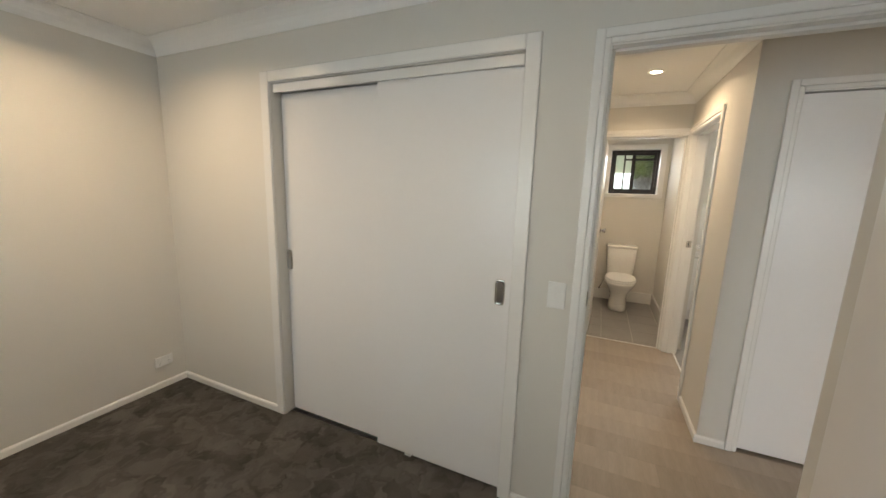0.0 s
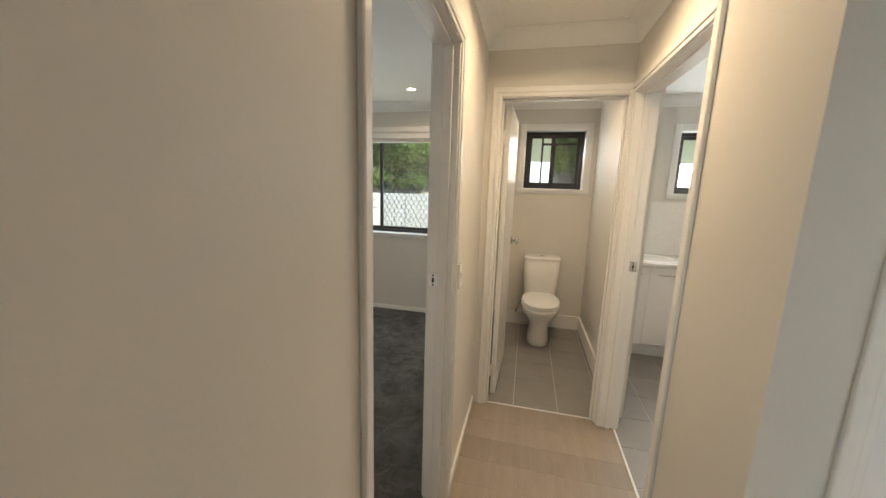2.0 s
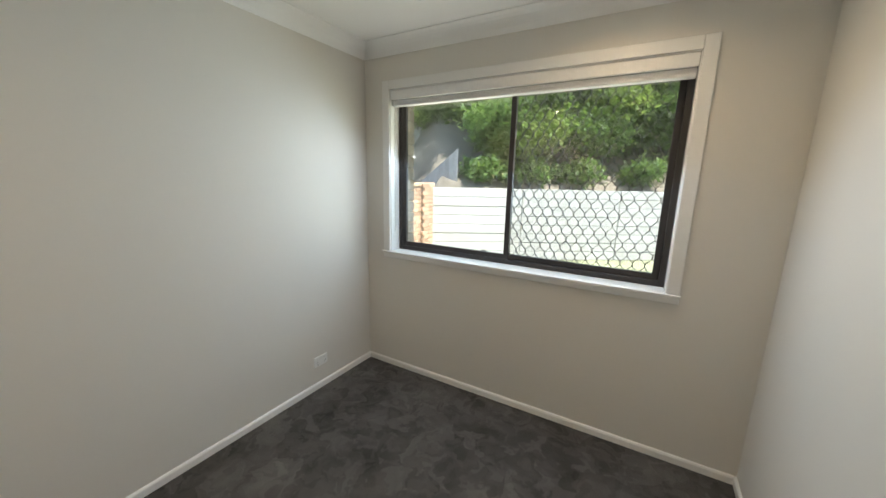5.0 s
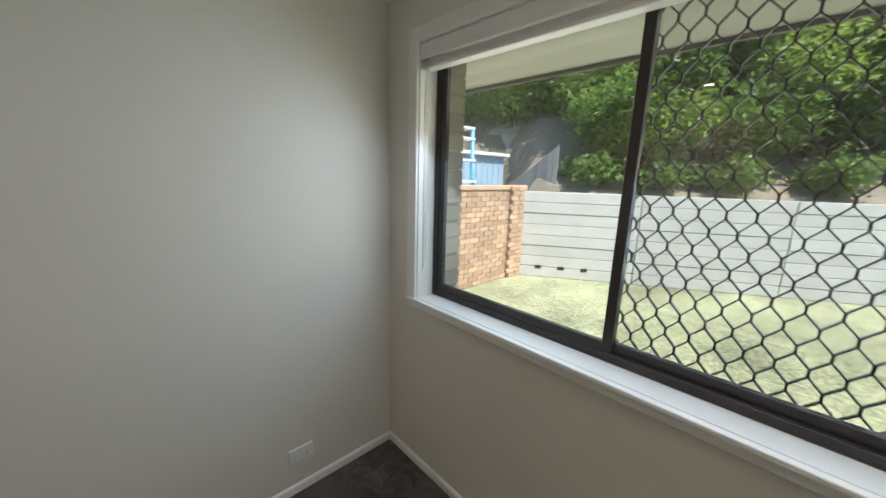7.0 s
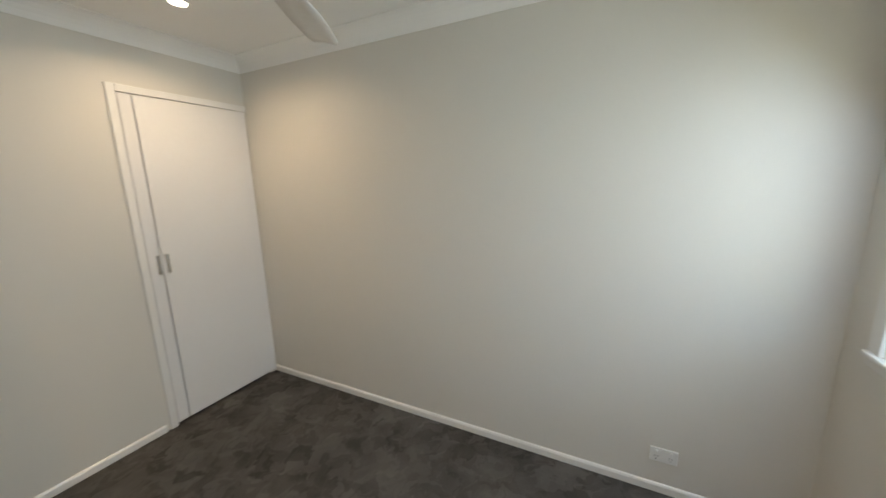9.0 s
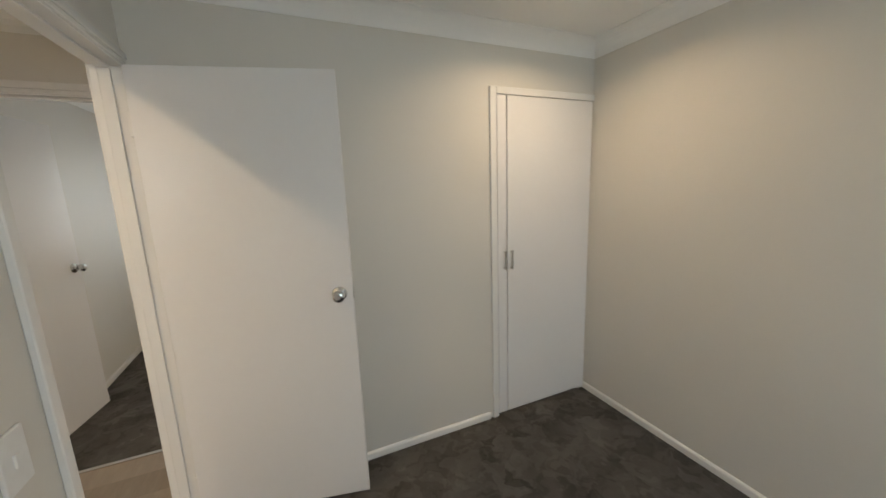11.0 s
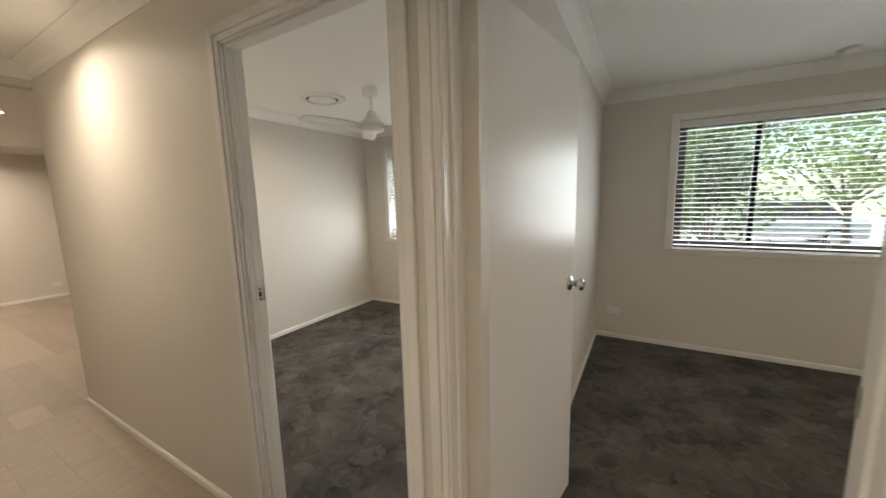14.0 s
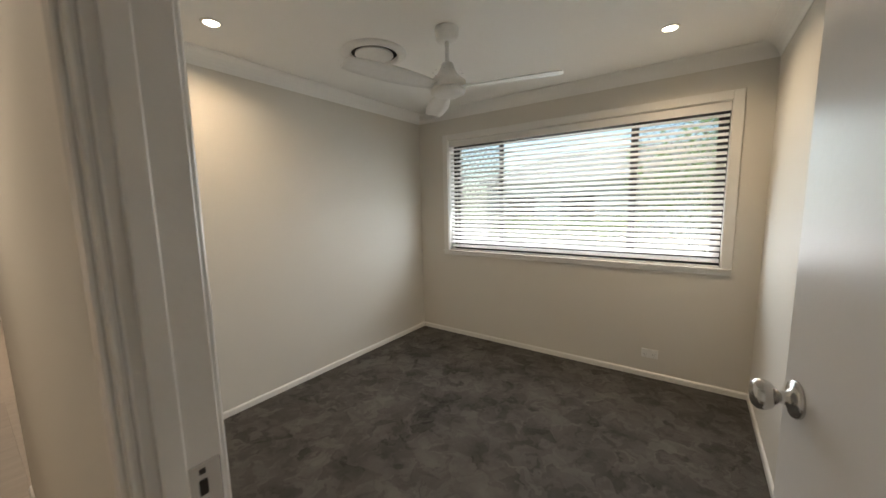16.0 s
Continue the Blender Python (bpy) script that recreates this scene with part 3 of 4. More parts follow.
wall("wall_toilet_south", "x", (HW, HE), (TS, TS + 0.10), [(0.765, 1.51, 0.0, 2.06)])
wall("wall_bath_west", "y", (HN, TS + 0.1), (HE, 1.63), [(1.43, 2.325, 0.0, 2.06)])
wall("wall_toilet_east", "y", (TS + 0.1, BN), (TE, 1.70))
wall("wall_hall_north", "x", (1.63, LX), (HN, HN + 0.11), [(1.70, 2.48, 0.0, 2.06)])
wall("wall_bath_south", "x", (1.63, 4.0), (1.45, 1.53))
wall("wall_bath_east", "y", (1.53, BN), (3.80, 3.90))
wall("wall_living_west", "y", (HN + 0.11, BN), (LX - 0.11, LX))
wall("wall_living_east", "y", (MS, BN), (LE, LE + 0.1))
wall("bulkhead", "y", (0.0, HN + 0.11), (LX, LX + 0.10), z=(2.26, C), label="off-white plaster bulkhead across the hall mouth")

wall("wall_behind_rear_door", "x", (BE - 0.15, BE), (0.44, 0.54))
wall("wall_over_rear_door", "x", (BE - 0.15, BE), (0.54, BS), z=(2.038, C))

# ---- floors ----
slab("floor_carpet_main", MW, ME, MS, 0.05, -0.05, 0.0, M_CARPET, "charcoal grey cut-pile carpet", "carpet")
slab("floor_carpet_rear", BW, BE + 0.05, 0.54, BN, -0.05, 0.0, M_CARPET, "charcoal grey cut-pile carpet", "carpet")
slab("floor_carpet_front", FW, FE, MS, 0.054, -0.05, 0.0, M_CARPET, "charcoal grey cut-pile carpet", "carpet")
slab("slab_under", MW - 0.25, LE + 0.1, MS - 0.25, BN + 0.28, -0.30, -0.052, M_CONC, "grey concrete house slab", "slab")
for x0, x1, y in ((0.82, 1.63, 0.055), (1.79, 2.552, 0.07)):
    slab("trim_threshold", x0, x1, y - 0.012, y + 0.012, 0.0, 0.006, M_CHROME, "thin metal strip between carpet and planks", "threshold strip")

# ---- ceilings and cornices ----
slab("ceiling", MW - 0.25, LE + 0.1, MS - 0.1, BN + 0.1, C, C + 0.05, M_CEIL, "flat white painted ceiling", "ceiling")
cornice("trim_cornice_main", [(MW, MS), (ME, MS), (ME, 0), (MW, 0)])
cornice("trim_cornice_rear", [(BW, BS), (BE, BS), (BE, BN), (BW, BN)])
cornice("trim_cornice_front", [(FW, MS), (FE, MS), (FE, FN), (FW, FN)])
cornice("trim_cornice_hall", [(HW, 0.11), (LX, 0.11), (LX, HN), (HE, HN), (HE, TS), (HW, TS)])
cornice("trim_cornice_toilet", [(HW, TS + 0.1), (TE, TS + 0.1), (TE, BN), (HW, BN)])
cornice("trim_cornice_bath", [(1.70, 1.53), (3.80, 1.53), (3.80, BN), (1.70, BN)])
cornice("trim_cornice_living", [(LX + 0.1, MS), (LE, MS), (LE, BN), (LX + 0.1, BN)])

# ---- door frames and leaves ----
door_frame("door_1", "x", 0.82, 1.63, (0.0, 0.11), stop=(0.035, 0.075), strike=(0.82, 0.018, 1.07))
door_frame("door_2", "x", 1.79, 2.552, (FN, 0.11), stop=(0.075, 0.10), strike=(2.552, FN + 0.022, 1.09), w=0.066)
door_frame("door_3", "y", 0.69, 1.497, (BE, HW), stop=(BE + 0.04, BE + 0.08), strike=(1.497, BE + 0.02, 1.10), w=0.05)
door_frame("door_4", "x", 0.785, 1.49, (TS, TS + 0.1), stop=(TS + 0.035, TS + 0.06))
door_frame("door_5", "y", 1.45, 2.305, (HE, 1.63), stop=(HE + 0.04, HE + 0.07), strike=(2.305, 1.605, 1.07))
door_frame("door_6", "x", 1.72, 2.46, (HN, HN + 0.11), faces=(True, False))
door_leaf("door_leaf_main", Matrix.Translation((1.625, -0.004, 0)) @ Matrix.Rotation(radians(-100), 4, "Z"), 0.79, "white flush door, open into the main bedroom")
door_leaf("door_leaf_front", Matrix.Translation((1.815, FN - 0.004, 0)) @ Matrix.Rotation(radians(-82), 4, "Z"), 0.735, "white flush door, open into the front bedroom")
door_leaf("door_leaf_rear", Matrix.Translation((BE - 0.004, 0.704, 0)) @ Matrix.Rotation(radians(167), 4, "Z"), 0.787, "white flush door, folded back in the rear bedroom", hinge_side=-1)
door_leaf("door_leaf_toilet", Matrix.Translation((0.80, TS + 0.105, 0)) @ Matrix.Rotation(radians(88), 4, "Z"), 0.69, "white flush door, open into the toilet")
linen = thing("linen_cupboard_door", pose(1.723, HN + 0.022, 0), "closed white flush linen cupboard door in the hall", "door", kind="structure")
part("leaf", bx(0.0, 0.734, 0, 0.035, 0.014, 2.035, bevel=0.002), M_DOOR, linen)
slab("linen_back", 1.70, 2.48, HN + 0.075, HN + 0.105, 0, 2.06, M_WALL, "white inside of the linen cupboard", "wall")

# ---- windows ----
window("window_1", -1.625, 0.153, 0.945, 2.085, BN, BN + 0.118, 1, [(0, 0.5, False, False), (0.48, 1, True, False)], "wide dark-framed sliding window with security mesh on one sash")
window("window_2", 0.915, 1.500, 1.515, 2.10, BN, BN + 0.12, 1, [(0, 0.5, False, True), (0.46, 1, True, False)], "small dark-framed toilet window, frosted and meshed sashes", (0.27, 0.21))
window("window_3", 2.35, 3.60, 1.505, 2.085, BN, BN + 0.12, 1, [(0, 0.25, False, True), (0.22, 1, True, True)], "dark-framed frosted bathroom window with security mesh", (0.24, 0.20))
window("window_4", 1.91, 4.245, 0.935, 2.085, MS, MS - 0.13, -1, [(0, 0.25, True, False), (0.245, 0.77, False, False), (0.765, 1, True, False)], "wide dark-framed three-light front window with mesh outer sashes")
window("window_5", -0.68, 0.95, 0.95, 2.085, MS, MS - 0.13, -1, [(0, 0.67, False, False), (0.65, 1, False, False)], "dark-framed sliding main bedroom window")
blind(-1.625, 0.153, 0.945, 2.085, BN + 0.035, 1, 0, raised=True)
blind(1.91, 4.245, 0.935, 2.085, MS - 0.045, -1, -31)
blind(-0.68, 0.95, 0.95, 2.085, MS - 0.045, -1, -3)

# ---- baseboards ----
A = 0.062
for p, q, s in (
    ((MW, MS), (MW, 0), (1, 0)), ((MW + .012, 0), (-0.935 - A, 0), (0, -1)), ((0.50 + A, 0), (0.82 - A, 0), (0, -1)), ((ME, MS), (ME, 0), (-1, 0)), ((MW + .012, MS), (ME - .012, MS), (0, 1)),
    ((BW, BS), (BW, BN), (1, 0)), ((BW + .012, BN), (BE - .012, BN), (0, -1)), ((BE, 1.497 + A), (BE, BN), (-1, 0)), ((-1.04, BS), (BE - 0.15, BS), (0, 1)),
    ((FE, MS), (FE, FN), (-1, 0)), ((FW + .012, MS), (FE - .012, MS), (0, 1)), ((FW, MS), (FW, 0), (1, 0)), ((2.552 + 0.068, FN), (FE - .012, FN), (0, -1)),
    ((HW, 0.11), (HW, 0.69 - 0.052), (1, 0)), ((HW, 1.497 + A), (HW, TS), (1, 0)), ((HE, HN), (HE, 1.45 - A), (-1, 0)), ((HE - .012, HN), (1.72 - A, HN), (0, -1)), ((2.46 + A, HN), (LX, HN), (0, -1)),
    ((2.552 + 0.068, 0.11), (LX, 0.11), (0, 1)), ((LX, 0.11), (LX, MS), (1, 0)), ((LE, MS), (LE, BN), (-1, 0)),
):
    skirting(p, q, s)

# ---- main bedroom closet ----
closet = thing("sliding_closet", Matrix(), "white two-panel sliding closet built into the bedroom wall", "closet", kind="structure")
for a, b in ((-1.0, -0.937), (0.502, 0.565)):
    part("architrave", bx(a, b, -0.016, 0, 0, 2.122, bevel=0.004), M_TRIM, closet)
part("architrave", bx(-0.937, 0.502, -0.016, 0, 2.062, 2.122, bevel=0.004), M_TRIM, closet)
part("track_fascia", bx(-0.93, 0.495, 0.012, 0.024, 2.012, 2.058, bevel=0.002), M_TRIM, closet)
part("top_track", bx(-0.93, 0.495, 0.026, 0.10, 2.02, 2.05), M_CHROME, closet, "aluminium sliding track")
dl = part("sliding_door", bx(-0.93, -0.19, 0.068, 0.100, 0.012, 2.016, bevel=0.002), M_DOOR, closet)
dr = part("sliding_door", bx(-0.235, 0.497, 0.030, 0.062, 0.012, 2.016, bevel=0.002), M_DOOR, closet)
for d, x, y in ((dl, -0.915, 0.068), (dr, 0.445, 0.030)):
    turn = Matrix.Translation((x, y, 1.035)) @ Matrix.Rotation(radians(90), 4, "X")
    bm = loft(bmesh.new(), [(0, 0, 0.0, 0.024, 0.062), (0, 0, 0.004, 0.022, 0.060), (0, 0, 0.004, 0.016, 0.052), (0, 0, 0.001, 0.014, 0.050)], power=5)
    bmesh.ops.transform(bm, matrix=turn, verts=bm.verts)
    part("recessed_pull", bm, M_CHROME, d, "oblong brushed recessed finger pull")
part("floor_guide", bx(-0.05, -0.01, 0.026, 0.066, 0.0, 0.010, bevel=0.002), M_PLASTIC, closet)
slab("closet_back", -0.97, 0.55, 0.112, 0.13, 0, 2.2, M_WALL, "white closet lining", "wall")

# ---- rear bedroom cupboard ----
cup = thing("built_in_cupboard", pose(0, BS, 0), "white built-in cupboard flush in the wall, doors closed", "cupboard", kind="structure")
part("architrave", bx(-1.105, -1.062, 0, 0.014, 0.0, 2.09, bevel=0.003), M_TRIM, cup)
part("architrave", bx(BW, -1.105, 0, 0.014, 2.05, 2.09, bevel=0.003), M_TRIM, cup)
for x0, x1, hx in ((-1.172, -1.108, -1.150), (-1.845, -1.178, -1.20)):
    d = part("cupboard_door", bx(x0, x1, -0.006, 0.012, 0.02, 2.046, bevel=0.002), M_DOOR, cup)
    bm = bmesh.new()
    tube(bm, (hx, 0.010, 1.12), (hx, 0.034, 1.12), 0.004, seg=10)
    tube(bm, (hx, 0.010, 1.02), (hx, 0.034, 1.02), 0.004, seg=10)
    box(bm, hx - 0.006, hx + 0.006, 0.030, 0.040, 1.01, 1.13, bevel=0.003)
    part("handle", bm, M_CHROME, d, "slim brushed bar handle")

# ---- switches and outlets ----
outlet(pose(BW, 3.452, 0.205, 0, 0, 90))
outlet(pose(2.31, MS, 0.20, 0, 0, 180))
outlet(pose(MW, -0.15, 0.20, 0, 0, 90))
outlet(pose(1.42, MS, 0.29, 0, 0, 180))
outlet(pose(LE, -0.85, 0.22, 0, 0, -90))
outlet(pose(0.70, 0.0, 1.07), "white light switch plate beside the bedroom door", 0.073, 0.116, 0)
outlet(pose(HW, 1.66, 1.09, 0, 0, 90), "white light switch plate in the hall", 0.073, 0.116, 0)
outlet(pose(TE, 2.67, 1.035, 0, 0, -90), "white light switch plate on the toilet wall", 0.073, 0.116, 0)
outlet(pose(BE, 1.66, 1.06, 0, 0, -90), "white light switch plate beside the bedroom door", 0.073, 0.116, 0)

# ---- ceiling things ----
ceiling_fan(-0.70, 2.385, 88)
ceiling_vent(-0.645, 3.13)
ceiling_fan(3.26, -1.53, 75)
ceiling_vent(3.81, -1.505)
det = thing("smoke_detector", pose(0.03, -2.70, 2.4), "small round white smoke detector on the ceiling", "smoke detector")
part("base", lathe(bmesh.new(), [(0.062, 0), (0.062, -0.012), (0.058, -0.016), (0, -0.016)], 32), M_PLASTIC, det)
part("cover", lathe(bmesh.new(), [(0.050, -0.0165), (0.048, -0.034), (0.040, -0.040), (0, -0.041)], 32), M_PLASTIC, det)
for x, y, w in ((-0.17, 3.43, 1.6), (-1.2, 1.23, 2.5), (4.20, -0.716, 3.8), (2.25, -2.31, 3.8), (1.115, 1.63, 4.2), (-1.3, -0.75, 4.4), (0.2, -0.9, 1.3), (2.4, 2.6, 2.4), (1.14, 3.1, 2.1)):
    downlight(x, y, w)
for x, y, w in ((3.75, 0.5, 4.2), (6.65, -0.05, 9.5), (8.85, 0.0, 9.5), (7.8, 2.0, 12)):
    downlight(x, y, w, (1.0, 0.82, 0.64))

# ---- toilet ----
toilet = thing("toilet", pose(1.165, BN, 0), "white ceramic close-coupled toilet with closed lid", "toilet")
part("pan", loft(bmesh.new(), [(0, -0.34, 0.0, 0.115, 0.235), (0, -0.34, 0.05, 0.108, 0.225), (0, -0.34, 0.16, 0.100, 0.215), (0, -0.36, 0.24, 0.115, 0.235), (0, -0.40, 0.31, 0.155, 0.265), (0, -0.42, 0.36, 0.178, 0.285), (0, -0.425, 0.385, 0.180, 0.290), (0, -0.425, 0.395, 0.172, 0.282)], power=2.3), M_CERAMIC, toilet)
part("seat", loft(bmesh.new(), [(0, -0.43, 0.397, 0.178, 0.270), (0, -0.43, 0.402, 0.184, 0.276), (0, -0.43, 0.412, 0.184, 0.276), (0, -0.43, 0.416, 0.178, 0.270)], power=2.3), M_PLASTIC, toilet)
part("lid", loft(bmesh.new(), [(0, -0.43, 0.418, 0.176, 0.268), (0, -0.43, 0.423, 0.182, 0.274), (0, -0.43, 0.434, 0.180, 0.272), (0, -0.43, 0.441, 0.165, 0.255), (0, -0.43, 0.443, 0.10, 0.18)], power=2.3), M_PLASTIC, toilet)
part("cistern", loft(bmesh.new(), [(0, -0.115, 0.385, 0.150, 0.080), (0, -0.112, 0.42, 0.165, 0.088), (0, -0.105, 0.60, 0.178, 0.094), (0, -0.103, 0.775, 0.182, 0.096)], power=5), M_CERAMIC, toilet)
tank_lid = part("cistern_lid", loft(bmesh.new(), [(0, -0.105, 0.776, 0.186, 0.100), (0, -0.105, 0.783, 0.190, 0.103), (0, -0.105, 0.800, 0.190, 0.103), (0, -0.105, 0.812, 0.178, 0.092)], power=5), M_CERAMIC, toilet)
part("flush_button", lathe(bmesh.new(), [(0, 0.006), (0.02, 0.006), (0.024, 0.0)], 24, Matrix.Translation((0, -0.105, 0.812))), M_CHROME, tank_lid, "round chrome dual flush button")
tap = thing("cistern_valve", pose(0.93, BN, 0.16), "small chrome water valve and hose on the toilet wall", "valve")
part("valve_body", tube(bmesh.new(), (0, 0, 0), (0, -0.05, 0), 0.012), M_CHROME, tap)
part("hose", tube(bmesh.new(), (0, -0.045, 0), (0.09, -0.06, 0.24), 0.006, seg=10), M_CHROME, tap)
tile_skirts = ((HW, TE, BN - 0.018, BN), (TE - 0.018, TE, TS + 0.1, BN - 0.018), (HW, HW + 0.010, TS + 0.1, BN - 0.010))
for x0, x1, y0, y1 in tile_skirts:
    setting("trim_tile_skirting", bx(x0, x1, y0, y1, 0.0, 0.15, bevel=0.002), M_SKIRT_TILE, "white tiled skirting round the toilet floor", "tile skirting")

slab("trim_threshold", 0.787, 1.488, TS + 0.014, TS + 0.026, 0.0015, 0.005, M_MATTE, "thin metal strip between planks and tiles", "threshold strip")
slab("trim_threshold", TE - 0.006, TE + 0.006, 1.452, 2.303, 0.0015, 0.005, M_MATTE, "thin metal strip between planks and tiles", "threshold strip")

# ---- bathroom ----
vanity = thing("vanity_cabinet", pose(1.79, BN, 0), "white gloss vanity cabinet with drawers and bar handles", "vanity")
part("kickboard", bx(0.02, 0.79, -0.45, -0.02, 0, 0.13, bevel=0.002), M_DOOR, vanity)
part("cabinet_body", bx(0, 0.80, -0.515, -0.012, 0.13, 0.868, bevel=0.002), M_DOOR, vanity)
for x0, x1, z0, z1, nm in ((0.56, 0.795, 0.14, 0.37, "drawer"), (0.56, 0.795, 0.375, 0.605, "drawer"), (0.56, 0.795, 0.61, 0.855, "drawer"), (0.005, 0.277, 0.14, 0.855, "cabinet_door"), (0.281, 0.555, 0.14, 0.855, "cabinet_door")):
    d = part(nm, bx(x0, x1, -0.533, -0.517, z0, z1, bevel=0.002), M_DOOR, vanity)
    bm = bmesh.new()
    zc, xc = (z0 + z1) / 2 if nm == "drawer" else z1 - 0.06, (x0 + x1) / 2
    for s in (-1, 1):
        tube(bm, (xc + s * 0.055, -0.53, zc), (xc + s * 0.055, -0.556, zc), 0.004, seg=8)
    tube(bm, (xc - 0.07, -0.556, zc), (xc + 0.07, -0.556, zc), 0.005, seg=10)
    part("handle", bm, M_CHROME, d, "chrome bar handle")
top = thing("basin_bench", pose(1.78, BN, 0.87), "white moulded basin bench on the vanity", "basin")
part("slab", bx(0, 0.825, -0.56, -0.012, 0, 0.03, bevel=0.006, seg=2), M_CERAMIC, top)
part("basin_rim", lathe(bmesh.new(), [(0.14, 0.012), (0.18, 0.031), (0.19, 0.038), (0.20, 0.031)], 36, Matrix.Translation((0.36, -0.31, 0))), M_CERAMIC, top)
bath = thing("bathtub", pose(2.70, BN, 0), "white built-in bathtub with a plain front panel", "bathtub")
part("apron", bx(0, 0.025, -1.62, -0.012, 0, 0.42, bevel=0.004), M_CERAMIC, bath)
rim = bmesh.new()
for x0, x1, y0, y1 in ((-0.02, 0.07, -1.62, -0.012), (0.69, 0.78, -1.62, -0.012), (0.07, 0.69, -0.10, -0.012), (0.07, 0.69, -1.62, -1.53)):
    box(rim, x0, x1, y0, y1, 0.421, 0.46, bevel=0.01, seg=2)
part("rim", rim, M_CERAMIC, bath)
part("well", loft(bmesh.new(), [(0.38, -0.815, 0.435, 0.33, 0.73), (0.38, -0.815, 0.34, 0.30, 0.70), (0.38, -0.815, 0.20, 0.26, 0.64), (0.38, -0.815, 0.13, 0.20, 0.55), (0.38, -0.815, 0.12, 0.02, 0.05)], power=5, caps=False), M_CERAMIC, bath)
mixer = thing("bath_mixer", pose(2.99, BN - 0.01, 0.565), "round chrome bath mixer on the wall", "mixer tap")
part("plate", lathe(bmesh.new(), [(0, 0.002), (0.055, 0.002), (0.065, 0.006), (0.062, 0.012), (0.03, 0.016)], 32, Matrix.Rotation(radians(90), 4, "X")), M_CHROME, mixer)
part("lever", tube(bmesh.new(), (0, -0.01, 0), (0, -0.055, -0.01), 0.02, 0.017), M_CHROME, mixer)
spout = thing("bath_spout", pose(3.18, BN - 0.01, 0.565), "curved chrome bath spout on the wall", "spout")
part("flange", lathe(bmesh.new(), [(0, 0.012), (0.02, 0.012), (0.03, 0.004), (0.03, 0)], 24, Matrix.Rotation(radians(90), 4, "X")), M_CHROME, spout)
sb = bmesh.new()
pts = [(0, 0, 0), (0, -0.06, 0.005), (0, -0.11, 0.0), (0, -0.145, -0.02), (0, -0.155, -0.05)]
for p, q in zip(pts, pts[1:]):
    tube(sb, p, q, 0.012, 0.012, seg=12)
part("pipe", sb, M_CHROME, spout)
drain = thing("floor_drain", pose(2.172, 2.83, 0.004), "small chrome slotted floor drain", "drain")
part("grate_frame", bx(-0.055, 0.055, -0.055, 0.055, 0, 0.004, bevel=0.001), M_CHROME, drain)
for i in range(7):
    # dark strips on the grate paint the shade in its slots
    part("grate_slot", bx(-0.042 + i * 0.0135 - 0.003, -0.042 + i * 0.0135 + 0.003, -0.042, 0.042, 0.0042, 0.0055), M_HOLE_SHADE, drain)
slab("wall_bath_lining", 1.705, 3.795, BN - 0.010, BN - 0.001, 0, 1.42, M_SKIRT_TILE, "glossy white bathroom wall lining", "wall lining")

# ---- outside: ground, eaves, house bricks ----
setting("ground", bx(-400, 400, -400, 400, -0.42, -0.36), M_GRASS, "sunlit mown lawn, pale and worn in patches", "lawn")
slab("pavement_driveway", -40, 40, -30, -5.0, -0.358, -0.33, M_PAVE, "pale concrete driveway and street in sun", "driveway")
wall("wall_brick_rear", "x", (MW - 0.3, LE + 0.2), (BN + 0.16, BN + 0.27), [(-1.625, 0.153, 0.93, 2.10), (0.915, 1.50, 1.50, 2.12), (2.35, 3.60, 1.49, 2.10)], (-0.4, 2.42), M_BRICKHOUSE, "tan brick veneer of the house")
wall("wall_brick_front", "x", (MW - 0.3, LE + 0.2), (MS - 0.27, MS - 0.16), [(-0.68, 0.95, 0.93, 2.10), (1.91, 4.245, 0.93, 2.10)], (-0.4, 2.42), M_BRICKHOUSE, "tan brick veneer of the house")
eave = thing("eave_rear", Matrix(), "white eave soffit with brown gutter", "eave", kind="structure")
part("soffit", bx(-3.2, LE + 0.2, BN + 0.12, 5.70, 2.385, 2.40), M_SOFFIT, eave)
part("fascia", bx(-3.2, LE + 0.2, 5.70, 5.73, 2.355, 2.56), M_GUTTER, eave)
part("gutter", bx(-3.2, LE + 0.2, 5.73, 5.83, 2.43, 2.55, bevel=0.02), M_GUTTER, eave)
eave2 = thing("eave_front", Matrix(), "white eave soffit with brown gutter", "eave", kind="structure")
part("soffit", bx(-3.2, LE + 0.2, MS - 0.85, MS - 0.12, 2.385, 2.40), M_SOFFIT, eave2)
part("fascia", bx(-3.2, LE + 0.2, MS - 0.88, MS - 0.85, 2.36, 2.56), M_GUTTER, eave2)
rb = bmesh.new()
v = [rb.verts.new(p) for p in ((-3.2, MS - 0.88, 2.5), (LE + .2, MS - 0.88, 2.5), (LE + .2, 5.73, 2.5), (-3.2, 5.73, 2.5), (-3.2, 1.2, 4.0), (LE + .2, 1.2, 4.0))]
for q in ((0, 1, 5, 4), (2, 3, 4, 5), (0, 4, 3), (1, 2, 5)):
    rb.faces.new([v[i] for i in q])
setting("roof", rb, M_ROOF, "grey tiled gable roof of the house", "roof")

# bricks round the rear bedroom window
reveal = thing("brick_reveal", Matrix(), "tan brick edge of the window opening", "brickwork", kind="structure")
me_r = mesh_of("brick", bx(-0.055, 0.055, -0.056, 0.056, -0.038, 0.038, bevel=0.004), M_BRICKHOUSE)
for i in range(17):
    for x in (-1.625 - 0.043, 0.153 + 0.043):
        b = new("brick", me_r)
        b.parent = reveal
        b.location = (x, BN + 0.222, 0.75 + i * 0.086)

